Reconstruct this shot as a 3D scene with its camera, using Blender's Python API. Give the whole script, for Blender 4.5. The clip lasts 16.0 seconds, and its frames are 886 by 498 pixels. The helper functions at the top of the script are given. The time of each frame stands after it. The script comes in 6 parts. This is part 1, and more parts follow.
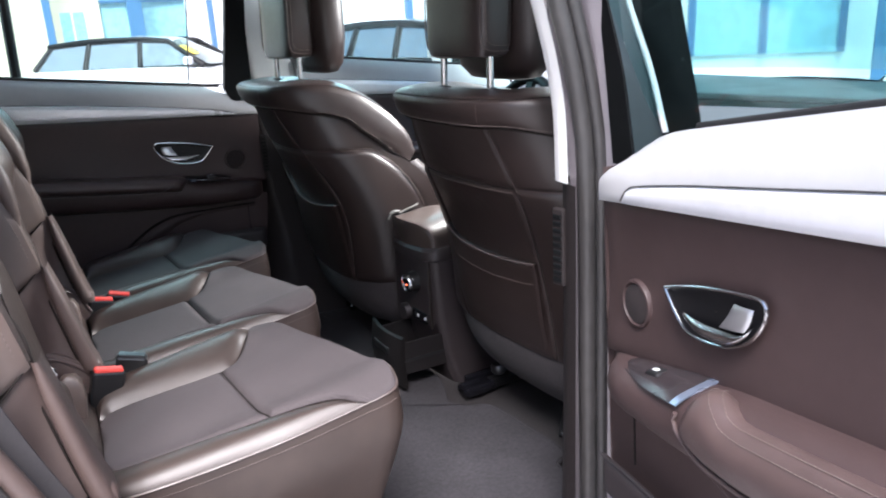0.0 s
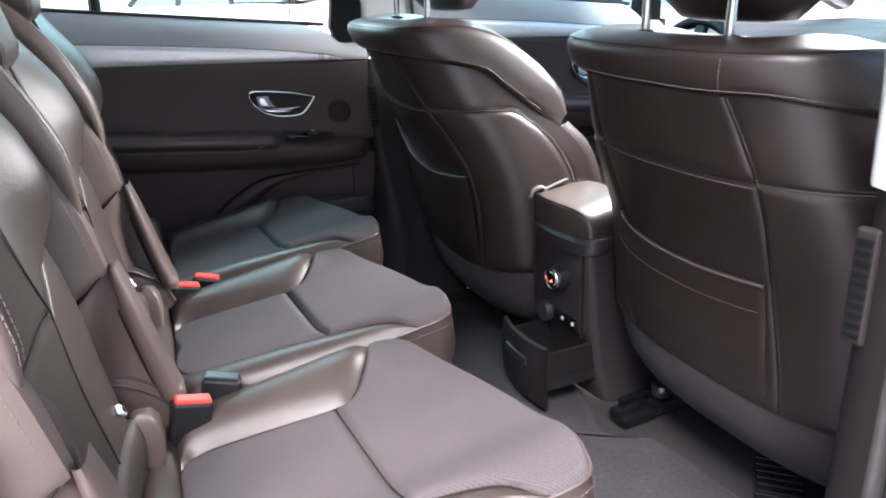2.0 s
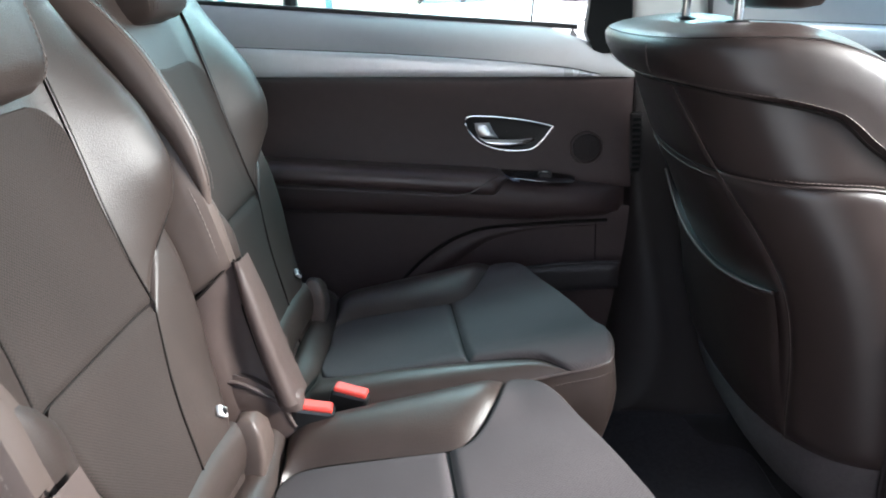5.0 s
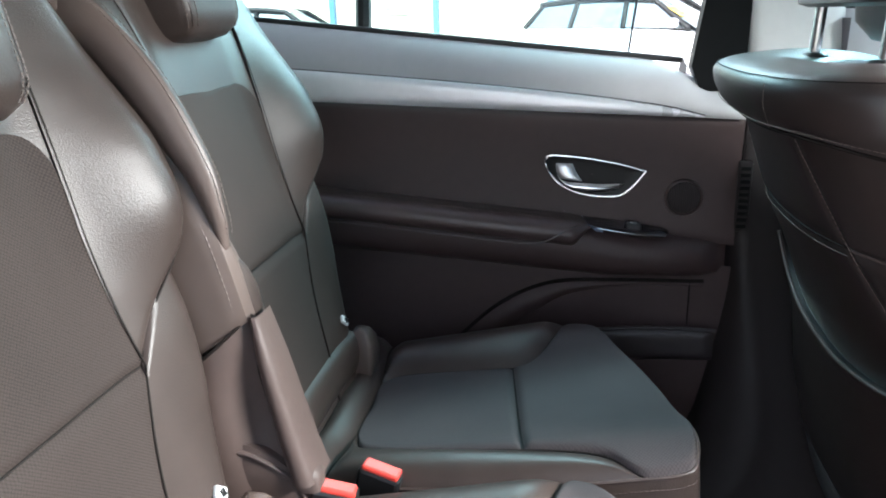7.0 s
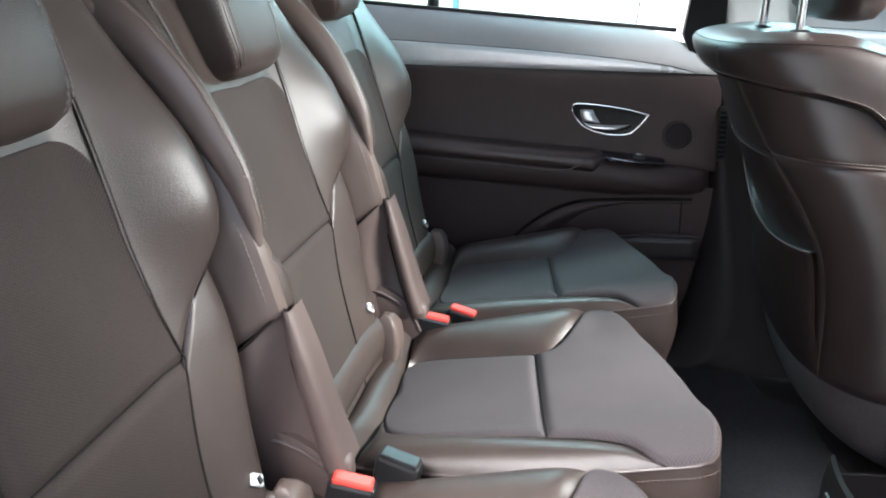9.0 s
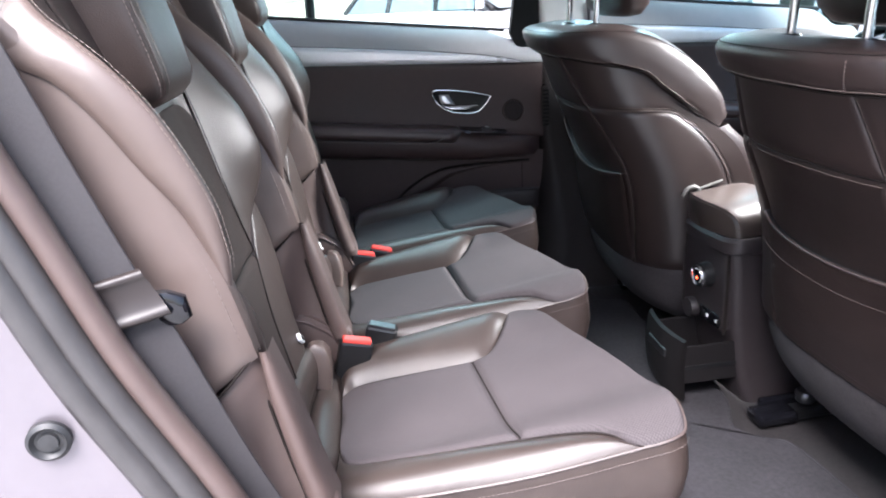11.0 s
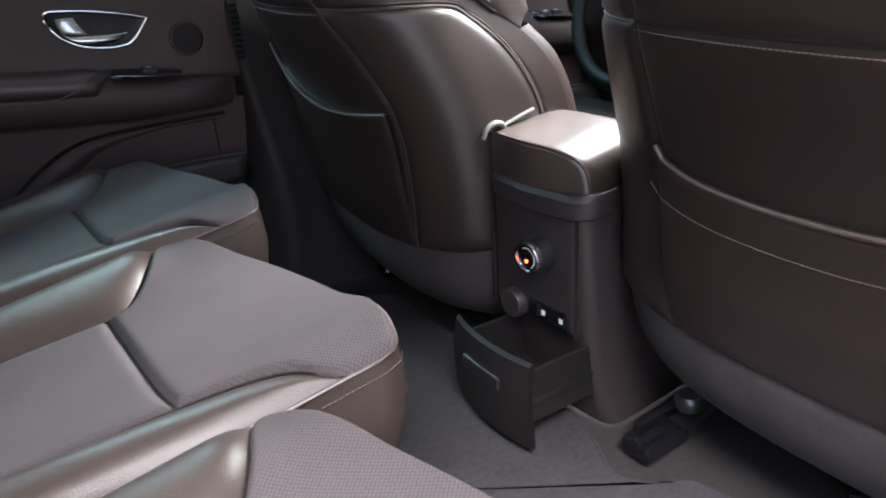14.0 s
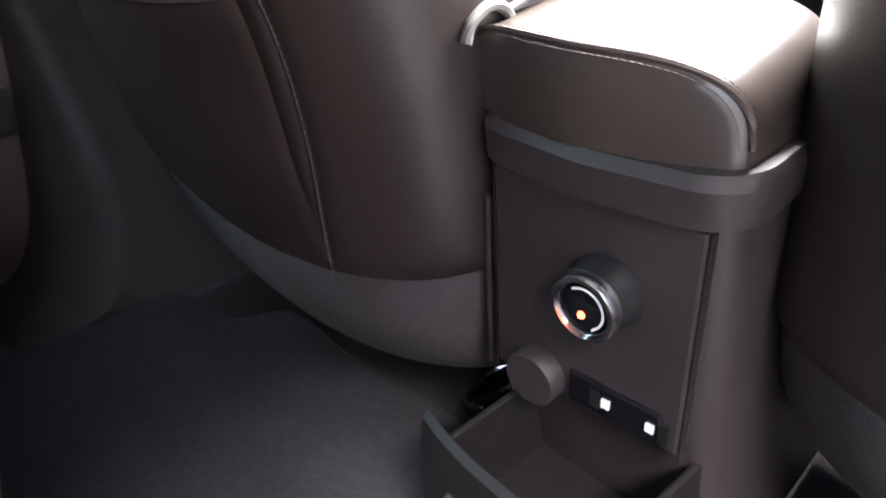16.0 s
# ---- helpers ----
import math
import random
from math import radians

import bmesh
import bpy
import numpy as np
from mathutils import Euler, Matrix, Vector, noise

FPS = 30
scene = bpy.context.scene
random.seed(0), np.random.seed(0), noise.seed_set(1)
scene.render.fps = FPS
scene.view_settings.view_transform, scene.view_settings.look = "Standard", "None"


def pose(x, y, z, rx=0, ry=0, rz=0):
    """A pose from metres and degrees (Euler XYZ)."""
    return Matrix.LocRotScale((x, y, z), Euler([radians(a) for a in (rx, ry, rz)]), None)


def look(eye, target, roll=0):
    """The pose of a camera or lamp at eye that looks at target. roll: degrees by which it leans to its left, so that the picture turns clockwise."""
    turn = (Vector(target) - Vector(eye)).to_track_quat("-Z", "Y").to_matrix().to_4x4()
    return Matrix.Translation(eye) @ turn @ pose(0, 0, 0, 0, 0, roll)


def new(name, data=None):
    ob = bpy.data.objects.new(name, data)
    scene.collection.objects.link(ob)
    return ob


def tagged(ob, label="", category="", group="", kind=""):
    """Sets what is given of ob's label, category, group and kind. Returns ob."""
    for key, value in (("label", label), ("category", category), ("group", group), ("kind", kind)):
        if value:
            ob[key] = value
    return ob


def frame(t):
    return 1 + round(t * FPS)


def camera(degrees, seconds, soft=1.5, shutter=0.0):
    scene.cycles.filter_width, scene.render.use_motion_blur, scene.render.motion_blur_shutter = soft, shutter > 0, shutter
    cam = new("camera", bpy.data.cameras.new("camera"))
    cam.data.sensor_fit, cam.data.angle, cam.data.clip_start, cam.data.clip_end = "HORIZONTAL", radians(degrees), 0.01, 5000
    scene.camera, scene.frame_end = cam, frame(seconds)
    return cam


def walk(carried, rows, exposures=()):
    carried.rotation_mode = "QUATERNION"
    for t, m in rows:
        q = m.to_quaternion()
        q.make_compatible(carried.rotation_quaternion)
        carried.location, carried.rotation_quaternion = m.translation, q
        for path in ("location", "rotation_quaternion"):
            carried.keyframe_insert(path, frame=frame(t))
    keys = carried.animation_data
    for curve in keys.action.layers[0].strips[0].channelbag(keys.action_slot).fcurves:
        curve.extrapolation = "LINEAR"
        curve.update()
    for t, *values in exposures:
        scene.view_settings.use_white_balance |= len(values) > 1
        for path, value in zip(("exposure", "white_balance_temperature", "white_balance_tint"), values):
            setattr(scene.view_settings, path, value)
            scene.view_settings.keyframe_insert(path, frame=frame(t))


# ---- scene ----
cam = camera(62.3, 16.0, soft=1.9, shutter=0.3)
PATH = [
    (0, (-0.152, -1.614, 0.87), (0.677, 0.113, 0.297), -3.2),
    (0.5, (-0.113, -1.548, 0.862), (0.585, 0.213, 0.221), -3.4),
    (1, (-0.098, -1.429, 0.854), (0.566, 0.333, 0.18), -3.3),
    (1.5, (-0.114, -1.301, 0.855), (0.532, 0.46, 0.161), -2.5),
    (2, (-0.133, -1.217, 0.853), (0.479, 0.551, 0.148), -2.8),
    (2.5, (-0.118, -1.124, 0.85), (0.386, 0.676, 0.14), -3.8),
    (3, (-0.052, -1.015, 0.842), (0.31, 0.82, 0.131), -4.8),
    (3.5, (0.002, -0.926, 0.83), (0.205, 0.935, 0.126), -5.5),
    (4, (0.012, -0.848, 0.835), (0.107, 1.022, 0.133), -5.2),
    (6.5, (0.07, -0.491, 0.813), (-0.199, 1.391, 0.192), -1.3),
    (7, (0.07, -0.507, 0.822), (-0.25, 1.371, 0.213), -1.7),
    (7.5, (0.069, -0.593, 0.837), (-0.272, 1.274, 0.207), -1.9),
    (8, (0.067, -0.719, 0.846), (-0.279, 1.128, 0.161), -2.3),
    (8.5, (0.067, -0.827, 0.849), (-0.316, 1.013, 0.167), -2.1),
    (11, (-0.105, -1.374, 0.855), (0.024, 0.508, 0.192), -3.7),
    (11.5, (-0.153, -1.395, 0.848), (0.172, 0.459, 0.172), -4.2),
    (12, (-0.117, -1.312, 0.809), (0.345, 0.51, 0.125), -4.3),
    (12.5, (-0.051, -1.182, 0.777), (0.44, 0.631, 0.091), -4.3),
    (13, (-0.029, -1.046, 0.739), (0.564, 0.724, 0.019), -3.9),
    (13.5, (-0.024, -0.868, 0.717), (0.703, 0.822, -0.066), -3.8),
    (14, (-0.007, -0.744, 0.69), (0.853, 0.866, -0.128), -4.0),
    (14.5, (0.04, -0.614, 0.648), (0.921, 0.972, -0.193), -4.9),
    (15, (0.11, -0.461, 0.629), (0.971, 1.088, -0.298), -5.7),
    (15.5, (0.178, -0.338, 0.577), (1.083, 1.134, -0.429), -5.3),
    (16, (0.232, -0.249, 0.536), (1.25, 1.123, -0.504), -3.9),
]
EXPOSURES = [(t, e, k, 8 if 4 < t < 10 else 11 if t == 3.5 else 14) for t, e, k in ((0.0, 1.38, 6100), (1.5, 1.84, 6100), (2.2, 2.0, 6100), (3.5, 2.02, 6050), (7.0, 2.2, 6050), (7.6, 2.12, 6050), (8.5, 2.2, 6150), (11.0, 1.98, 6000), (12.5, 1.95, 5900), (13.5, 1.88, 6100), (14.5, 2.12, 6200), (15.0, 2.2, 6300), (15.5, 2.3, 6350), (16.0, 2.9, 6350))]
walk(cam, [(t, look(eye, target, roll)) for t, eye, target, roll in PATH], EXPOSURES)

# ---- light ----
world = bpy.data.worlds.new("sky")
scene.world = world
world.use_nodes = True
wn = world.node_tree
sky = wn.nodes.new("ShaderNodeTexSky")
sky.sky_type = "NISHITA"
sky.sun_disc = False
sky.sun_elevation, sky.sun_rotation = radians(58), radians(205)
sky.air_density, sky.dust_density, sky.ozone_density = 1.2, 3.0, 1.0
wn.nodes["Background"].inputs[1].default_value = 0.125
wn.links.new(sky.outputs[0], wn.nodes["Background"].inputs[0])
sun = new("sun", bpy.data.lights.new("sun", "SUN"))
sun.data.energy, sun.data.angle, sun.data.color = 4.7, radians(30), (1.0, 0.95, 0.915)
sun.matrix_basis = look((-2.3, -4.9, 8.6), (0, 0, 0))


def window_light(name, eye, target, width, height, watts, color=(0.90, 0.98, 1.0), spread=180):
    """Sky light coming in through one of the car's windows."""
    a = new(name, bpy.data.lights.new(name, "AREA"))
    a.data.shape, a.data.size, a.data.size_y, a.data.energy, a.data.color = "RECTANGLE", width, height, watts, color
    a.data.spread = radians(spread)
    a.matrix_basis = look(eye, target)
    return a


window_light("windscreen_sky", (1.10, 0.0, 1.045), (0.70, 0.0, 0.70), 0.60, 0.10, 8.0, (1.0, 0.965, 0.90), 92)
window_light("front_window_sky", (0.75, 1.10, 1.22), (0.62, 0.0, 0.45), 0.6, 0.12, 4.5, (0.62, 0.97, 1.0))
window_light("rear_window_sky", (-0.10, 1.10, 1.22), (-0.1, 0.0, 0.35), 0.8, 0.12, 3.4, (0.82, 1.0, 1.0))


# ---- materials ----
def nodes_of(name):
    m = bpy.data.materials.new(name)
    m.use_nodes = True
    return m, m.node_tree, m.node_tree.nodes["Principled BSDF"]


def mat(name, color, rough=0.5, metal=0.0, vary=0.12, scale=60.0, bump=0.0, bscale=900.0, rvary=0.06, spec=0.5, coat=0.0):
    """Plain surface with mottling at two scales, uneven gloss and a fine grain."""
    m, t, b = nodes_of(name)
    co = t.nodes.new("ShaderNodeTexCoord")
    n1, n2 = t.nodes.new("ShaderNodeTexNoise"), t.nodes.new("ShaderNodeTexNoise")
    n1.inputs["Scale"].default_value, n2.inputs["Scale"].default_value = scale, scale * 0.12
    n1.inputs["Detail"].default_value = n2.inputs["Detail"].default_value = 4
    for n in (n1, n2):
        t.links.new(co.outputs["Object"], n.inputs["Vector"])
    add = t.nodes.new("ShaderNodeMath")
    add.operation = "ADD"
    t.links.new(n1.outputs["Fac"], add.inputs[0])
    t.links.new(n2.outputs["Fac"], add.inputs[1])
    ramp = t.nodes.new("ShaderNodeMapRange")
    ramp.inputs[1].default_value, ramp.inputs[2].default_value = 0.7, 1.3
    ramp.inputs[3].default_value, ramp.inputs[4].default_value = 1 - vary, 1 + vary
    t.links.new(add.outputs[0], ramp.inputs[0])
    mix = t.nodes.new("ShaderNodeMix")
    mix.data_type, mix.blend_type = "RGBA", "MULTIPLY"
    mix.inputs[0].default_value = 1
    mix.inputs[6].default_value = (*color, 1)
    t.links.new(ramp.outputs[0], mix.inputs[7])
    t.links.new(mix.outputs[2], b.inputs["Base Color"])
    rr = t.nodes.new("ShaderNodeMapRange")
    rr.inputs[1].default_value, rr.inputs[2].default_value = 0.3, 0.7
    rr.inputs[3].default_value, rr.inputs[4].default_value = max(0.02, rough - rvary), min(1, rough + rvary)
    t.links.new(n2.outputs["Fac"], rr.inputs[0])
    t.links.new(rr.outputs[0], b.inputs["Roughness"])
    b.inputs["Metallic"].default_value = metal
    b.inputs["Specular IOR Level"].default_value = spec
    b.inputs["Coat Weight"].default_value = coat
    if bump:
        v = t.nodes.new("ShaderNodeTexVoronoi")
        v.inputs["Scale"].default_value = bscale
        t.links.new(co.outputs["Object"], v.inputs["Vector"])
        w = t.nodes.new("ShaderNodeTexNoise")
        w.inputs["Scale"].default_value = bscale * 0.03
        t.links.new(co.outputs["Object"], w.inputs["Vector"])
        b1, b2 = t.nodes.new("ShaderNodeBump"), t.nodes.new("ShaderNodeBump")
        b1.inputs["Strength"].default_value, b1.inputs["Distance"].default_value = bump, 0.0004
        b2.inputs["Strength"].default_value, b2.inputs["Distance"].default_value = bump * 0.3, 0.004
        t.links.new(v.outputs["Distance"], b1.inputs["Height"])
        t.links.new(w.outputs["Fac"], b2.inputs["Height"])
        t.links.new(b2.outputs[0], b1.inputs["Normal"])
        t.links.new(b1.outputs[0], b.inputs["Normal"])
    return m


def weave(name, color, dark, pitch, upright=False):
    """Knitted seat cloth: small cells in staggered rows with darker gaps."""
    m, t, b = nodes_of(name)
    co = t.nodes.new("ShaderNodeTexCoord")
    mp = t.nodes.new("ShaderNodeMapping")
    mp.inputs["Scale"].default_value = (0, 1 / pitch, 1 / pitch) if upright else (1 / pitch, 1 / pitch, 0)
    mp.inputs["Rotation"].default_value = (0.72, 0, 0) if upright else (0, 0, 0.72)
    t.links.new(co.outputs["Object"], mp.inputs["Vector"])
    v = t.nodes.new("ShaderNodeTexVoronoi")
    v.inputs["Scale"].default_value = 1.0
    v.inputs["Randomness"].default_value = 0.15
    t.links.new(mp.outputs[0], v.inputs["Vector"])
    n = t.nodes.new("ShaderNodeTexNoise")
    n.inputs["Scale"].default_value = 9
    t.links.new(co.outputs["Object"], n.inputs["Vector"])
    r = t.nodes.new("ShaderNodeMapRange")
    r.inputs[1].default_value, r.inputs[2].default_value = 0.25, 0.65
    t.links.new(v.outputs["Distance"], r.inputs[0])
    mix = t.nodes.new("ShaderNodeMix")
    mix.data_type = "RGBA"
    mix.inputs[6].default_value, mix.inputs[7].default_value = (*color, 1), (*dark, 1)
    t.links.new(r.outputs[0], mix.inputs[0])
    mul = t.nodes.new("ShaderNodeMix")
    mul.data_type, mul.blend_type = "RGBA", "MULTIPLY"
    mul.inputs[0].default_value = 1
    mr = t.nodes.new("ShaderNodeMapRange")
    mr.inputs[3].default_value, mr.inputs[4].default_value = 0.8, 1.2
    t.links.new(n.outputs["Fac"], mr.inputs[0])
    t.links.new(mix.outputs[2], mul.inputs[6])
    t.links.new(mr.outputs[0], mul.inputs[7])
    t.links.new(mul.outputs[2], b.inputs["Base Color"])
    b.inputs["Roughness"].default_value = 0.8
    b.inputs["Specular IOR Level"].default_value = 0.25
    bp = t.nodes.new("ShaderNodeBump")
    bp.inputs["Strength"].default_value, bp.inputs["Distance"].default_value = 0.25, 0.0008
    bp.invert = True
    t.links.new(v.outputs["Distance"], bp.inputs["Height"])
    t.links.new(bp.outputs[0], b.inputs["Normal"])
    return m


def glass(name, tint):
    """Thin window pane: tinted see-through with a mirror gloss that grows towards grazing angles."""
    m, t, b = nodes_of(name)
    t.nodes.remove(b)
    tr, gl, mix, lw, pw, fr = (t.nodes.new("ShaderNode" + k) for k in ("BsdfTransparent", "BsdfGlossy", "MixShader", "LayerWeight", "Math", "Math"))
    tr.inputs[0].default_value = (*tint, 1)
    gl.inputs["Roughness"].default_value = 0.02
    pw.operation, fr.operation = "POWER", "MULTIPLY_ADD"
    pw.inputs[1].default_value, fr.inputs[1].default_value, fr.inputs[2].default_value = 4.5, 0.9, 0.06
    t.links.new(lw.outputs["Facing"], pw.inputs[0])
    t.links.new(pw.outputs[0], fr.inputs[0])
    t.links.new(fr.outputs[0], mix.inputs[0])
    t.links.new(tr.outputs[0], mix.inputs[1])
    t.links.new(gl.outputs[0], mix.inputs[2])
    t.links.new(mix.outputs[0], t.nodes["Material Output"].inputs[0])
    return m


def glow(name, color, strength):
    m, t, b = nodes_of(name)
    b.inputs["Emission Color"].default_value = (*color, 1)
    b.inputs["Emission Strength"].default_value = strength
    b.inputs["Base Color"].default_value = (*color, 1)
    return m


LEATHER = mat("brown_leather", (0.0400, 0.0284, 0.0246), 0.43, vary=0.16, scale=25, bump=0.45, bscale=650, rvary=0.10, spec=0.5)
# Paler copy of the leather: light from the open door is in its colour.
LEATHER_LIT = mat("lit_brown_leather", (0.0975, 0.0718, 0.0626), 0.40, vary=0.08, scale=25, bump=0.3, bscale=1300)
CLOTH = weave("brown_mesh_cloth", (0.0704, 0.0594, 0.0616), (0.038, 0.0318, 0.0332), 0.0030)
CLOTH_BACK = weave("brown_ribbed_cloth", (0.0405, 0.0297, 0.0262), (0.019, 0.0136, 0.0118), 0.0026, True)
# Darker copy of the leather: the dimmer light on the front seats is in it.
SEATBACK = mat("shaded_brown_leather", (0.0240, 0.0163, 0.0150), 0.37, vary=0.12, scale=25, bump=0.25, bscale=1100, rvary=0.07)
MATTBLACK = mat("matt_black_trim", (0.004, 0.0045, 0.005), 0.6, vary=0.15, spec=0.12)
STITCH_DARK = mat("brown_thread", (0.095, 0.073, 0.066), 0.7, scale=300)
# Near-black that stands for the shade inside the door handle's recess.
RECESS = mat("recess_shade", (0.007, 0.007, 0.008), 0.4, vary=0.1, spec=0.25)
SEAM = mat("dark_seam", (0.012, 0.009, 0.008), 0.8, vary=0.1, spec=0.2)
STITCH = mat("beige_thread", (0.15, 0.118, 0.104), 0.7, scale=300)
PIPING = mat("brown_piping", (0.060, 0.043, 0.039), 0.45, scale=200)
PLASTIC = mat("dark_brown_plastic", (0.027, 0.0216, 0.0229), 0.44, vary=0.08, bump=0.3, bscale=1500)
PANEL = mat("dark_brown_door_vinyl", (0.0531, 0.0342, 0.0331), 0.50, vary=0.07, spec=0.38, bump=0.3, bscale=1300)
# Trim plastic made darker: the far pillar's shade is put into its colour.
PILLAR = mat("shaded_brown_plastic", (0.017, 0.013, 0.013), 0.58, vary=0.08, spec=0.3, bump=0.3, bscale=1500)
BLACK = mat("black_plastic", (0.012, 0.012, 0.013), 0.35, vary=0.2)
GLOSS = mat("gloss_black", (0.006, 0.006, 0.008), 0.08, vary=0.1, rvary=0.03)
RUBBER = mat("black_rubber", (0.02, 0.02, 0.021), 0.55, vary=0.2)
SEAL = mat("grey_door_seal", (0.045, 0.042, 0.042), 0.42, vary=0.15)
LIGHTGREY = mat("light_grey_plastic", (0.40, 0.395, 0.40), 0.5, vary=0.03, bump=0.2, bscale=1200)
SILVER = mat("satin_silver_trim", (0.80, 0.80, 0.83), 0.32, metal=0.3, vary=0.04)
CHROME = mat("chrome", (0.55, 0.55, 0.57), 0.20, metal=1.0, vary=0.05)
BROWNPLASTIC = mat("brown_grained_plastic", (0.080, 0.056, 0.050), 0.42, vary=0.08, bump=0.3, bscale=1500)
SATIN = mat("satin_metal", (0.55, 0.55, 0.57), 0.3, metal=0.85, vary=0.05)
STEEL = mat("dark_steel", (0.12, 0.12, 0.13), 0.35, metal=0.8)
CARPET = mat("charcoal_carpet", (0.0165, 0.0138, 0.0146), 0.95, vary=0.4, scale=180, bump=0.8, bscale=700)
MATCARPET = mat("grey_mat_carpet", (0.0225, 0.0202, 0.0238), 0.95, vary=0.4, scale=120, bump=0.8, bscale=800)
FELT = mat("seat_base_felt", (0.039, 0.033, 0.0345), 0.95, vary=0.35, scale=200, bump=0.6, bscale=700)
PAINT = mat("grey_violet_paint", (0.17, 0.152, 0.166), 0.3, metal=0.4, vary=0.03, coat=0.5, rvary=0.02)
BELT = mat("belt_webbing", (0.028, 0.025, 0.027), 0.75, vary=0.15, scale=300, bump=0.5, bscale=1500)
RED = mat("red_plastic", (0.62, 0.05, 0.035), 0.4, vary=0.05)
PALETRIM = mat("pale_pillar_plastic", (0.80, 0.79, 0.775), 0.5, vary=0.03, bump=0.2, bscale=1200)
WHITE = mat("white_print", (0.75, 0.75, 0.75), 0.5, vary=0.03)
HEADLINER = mat("pale_headliner", (0.62, 0.61, 0.59), 0.9, vary=0.05, bump=0.3)
GLASS = glass("window_glass", (0.72, 0.95, 0.95))
# Unseen rear panes, tinted dark to keep light off the front seat backs.
DIMGLASS = glass("light_dimming_glass", (0.16, 0.21, 0.21))
DARKGLASS = mat("mirror_like_car_glass", (0.36, 0.40, 0.395), 0.05, metal=0.85, vary=0.2, rvary=0.02, spec=0.9)
ASPHALT = mat("pale_paving", (0.44, 0.43, 0.42), 0.9, vary=0.25, scale=8, bump=0.5, bscale=80)
LED = glow("red_led", (1.0, 0.10, 0.03), 2.5)


# ---- mesh helpers ----
def obj(name, verts, faces, material, parent=None, label="", smooth=True):
    me = bpy.data.meshes.new(name)
    me.from_pydata([tuple(map(float, v)) for v in verts], [], faces)
    me.materials.append(material)
    if smooth:
        me.shade_smooth()
        me.set_sharp_from_angle(angle=0.75)
    o = new(name, me)
    o.parent = parent
    if label:
        o["label"] = label
    return o


def part(name, bm, material, parent=None, label="", smooth=False):
    me = bpy.data.meshes.new(name)
    bm.to_mesh(me)
    bm.free()
    me.materials.append(material)
    if smooth:
        me.shade_smooth()
    o = new(name, me)
    o.parent = parent
    if label:
        o["label"] = label
    return o


def thing(name, label, category, group="", kind="", at=None):
    o = new(name)
    if at is not None:
        o.matrix_basis = at
    return tagged(o, label, category, group, kind)


def spl(points, n):
    """n points evenly along a smooth curve through the given ones."""
    p = np.array(points, float)
    if len(p) == 2:
        return p[0] + (p[1] - p[0]) * np.linspace(0, 1, n)[:, None]
    q = np.vstack([2 * p[0] - p[1], p, 2 * p[-1] - p[-2]])
    out = []
    for i in range(1, len(q) - 2):
        for s in np.linspace(0, 1, 16, endpoint=False):
            a, b, c, d = q[i - 1], q[i], q[i + 1], q[i + 2]
            out.append(0.5 * (2 * b + (c - a) * s + (2 * a - 5 * b + 4 * c - d) * s * s + (3 * b - a - 3 * c + d) * s ** 3))
    out.append(p[-1])
    out = np.array(out)
    run = np.concatenate([[0], np.cumsum(np.linalg.norm(np.diff(out, axis=0), axis=1))])
    at = np.linspace(0, run[-1], n)
    return np.stack([np.interp(at, run, out[:, k]) for k in range(p.shape[1])], 1)


def grid_faces(n, m, close=False):
    f = []
    for i in range(n - 1):
        for j in range(m - 1):
            f.append((i * m + j, i * m + j + 1, (i + 1) * m + j + 1, (i + 1) * m + j))
        if close:
            f.append((i * m + m - 1, i * m, (i + 1) * m, (i + 1) * m + m - 1))
    return f


def normals(P):
    du, dv = np.gradient(P, axis=0), np.gradient(P, axis=1)
    N = np.cross(du, dv)
    return N / np.maximum(np.linalg.norm(N, axis=2, keepdims=True), 1e-9)


def puffed(P, out, puff, w, ends=(True, True, True, True)):
    """A padded panel: the grid P swells outwards by puff, falling into its seams over the width w."""
    n, m = P.shape[:2]
    N = normals(P)
    N = N * np.sign((N @ np.array(out, float)).mean() or 1)
    across = np.concatenate([np.zeros((n, 1)), np.cumsum(np.linalg.norm(np.diff(P, axis=1), axis=2), axis=1)], 1)
    along = np.concatenate([np.zeros((1, m)), np.cumsum(np.linalg.norm(np.diff(P, axis=0), axis=2), axis=0)], 0)
    d = np.full((n, m), 9.0)
    for use, e in zip(ends, (along, along[-1:] - along, across, across[:, -1:] - across)):
        if use:
            d = np.minimum(d, e)
    prof = 1 - (1 - np.clip(d / w, 0, 1)) ** 2.4
    return P + N * (puff * prof)[..., None]


def patch(name, A, B, surf, material, parent, n=30, m=18, puff=0.006, w=0.02, out=(0, 0, 1), label="", ends=(True, True, True, True), fine=True):
    """A panel of a surface between two curves in its two coordinates."""
    A, B = spl(A, n), spl(B, n)
    r = np.linspace(0, 1, m)
    if fine:
        r = 0.5 - 0.5 * np.cos(np.pi * r)
    D = A[:, None] * (1 - r[None, :, None]) + B[:, None] * r[None, :, None]
    P = puffed(surf(D[..., 0], D[..., 1]), out, puff, w, ends)
    return obj(name, P.reshape(-1, 3), grid_faces(n, m), material, parent, label)


def loft(name, curves, material, parent, n=40, m=12, puff=0.0, w=0.02, out=(0, 0, 1), label="", ends=(True, True, True, True)):
    """A panel through several curves in space."""
    C = np.stack([spl(c, n) for c in curves], 1)
    P = np.stack([spl(C[i], m) for i in range(n)], 0)
    if puff:
        P = puffed(P, out, puff, w, ends)
    return obj(name, P.reshape(-1, 3), grid_faces(n, m), material, parent, label)


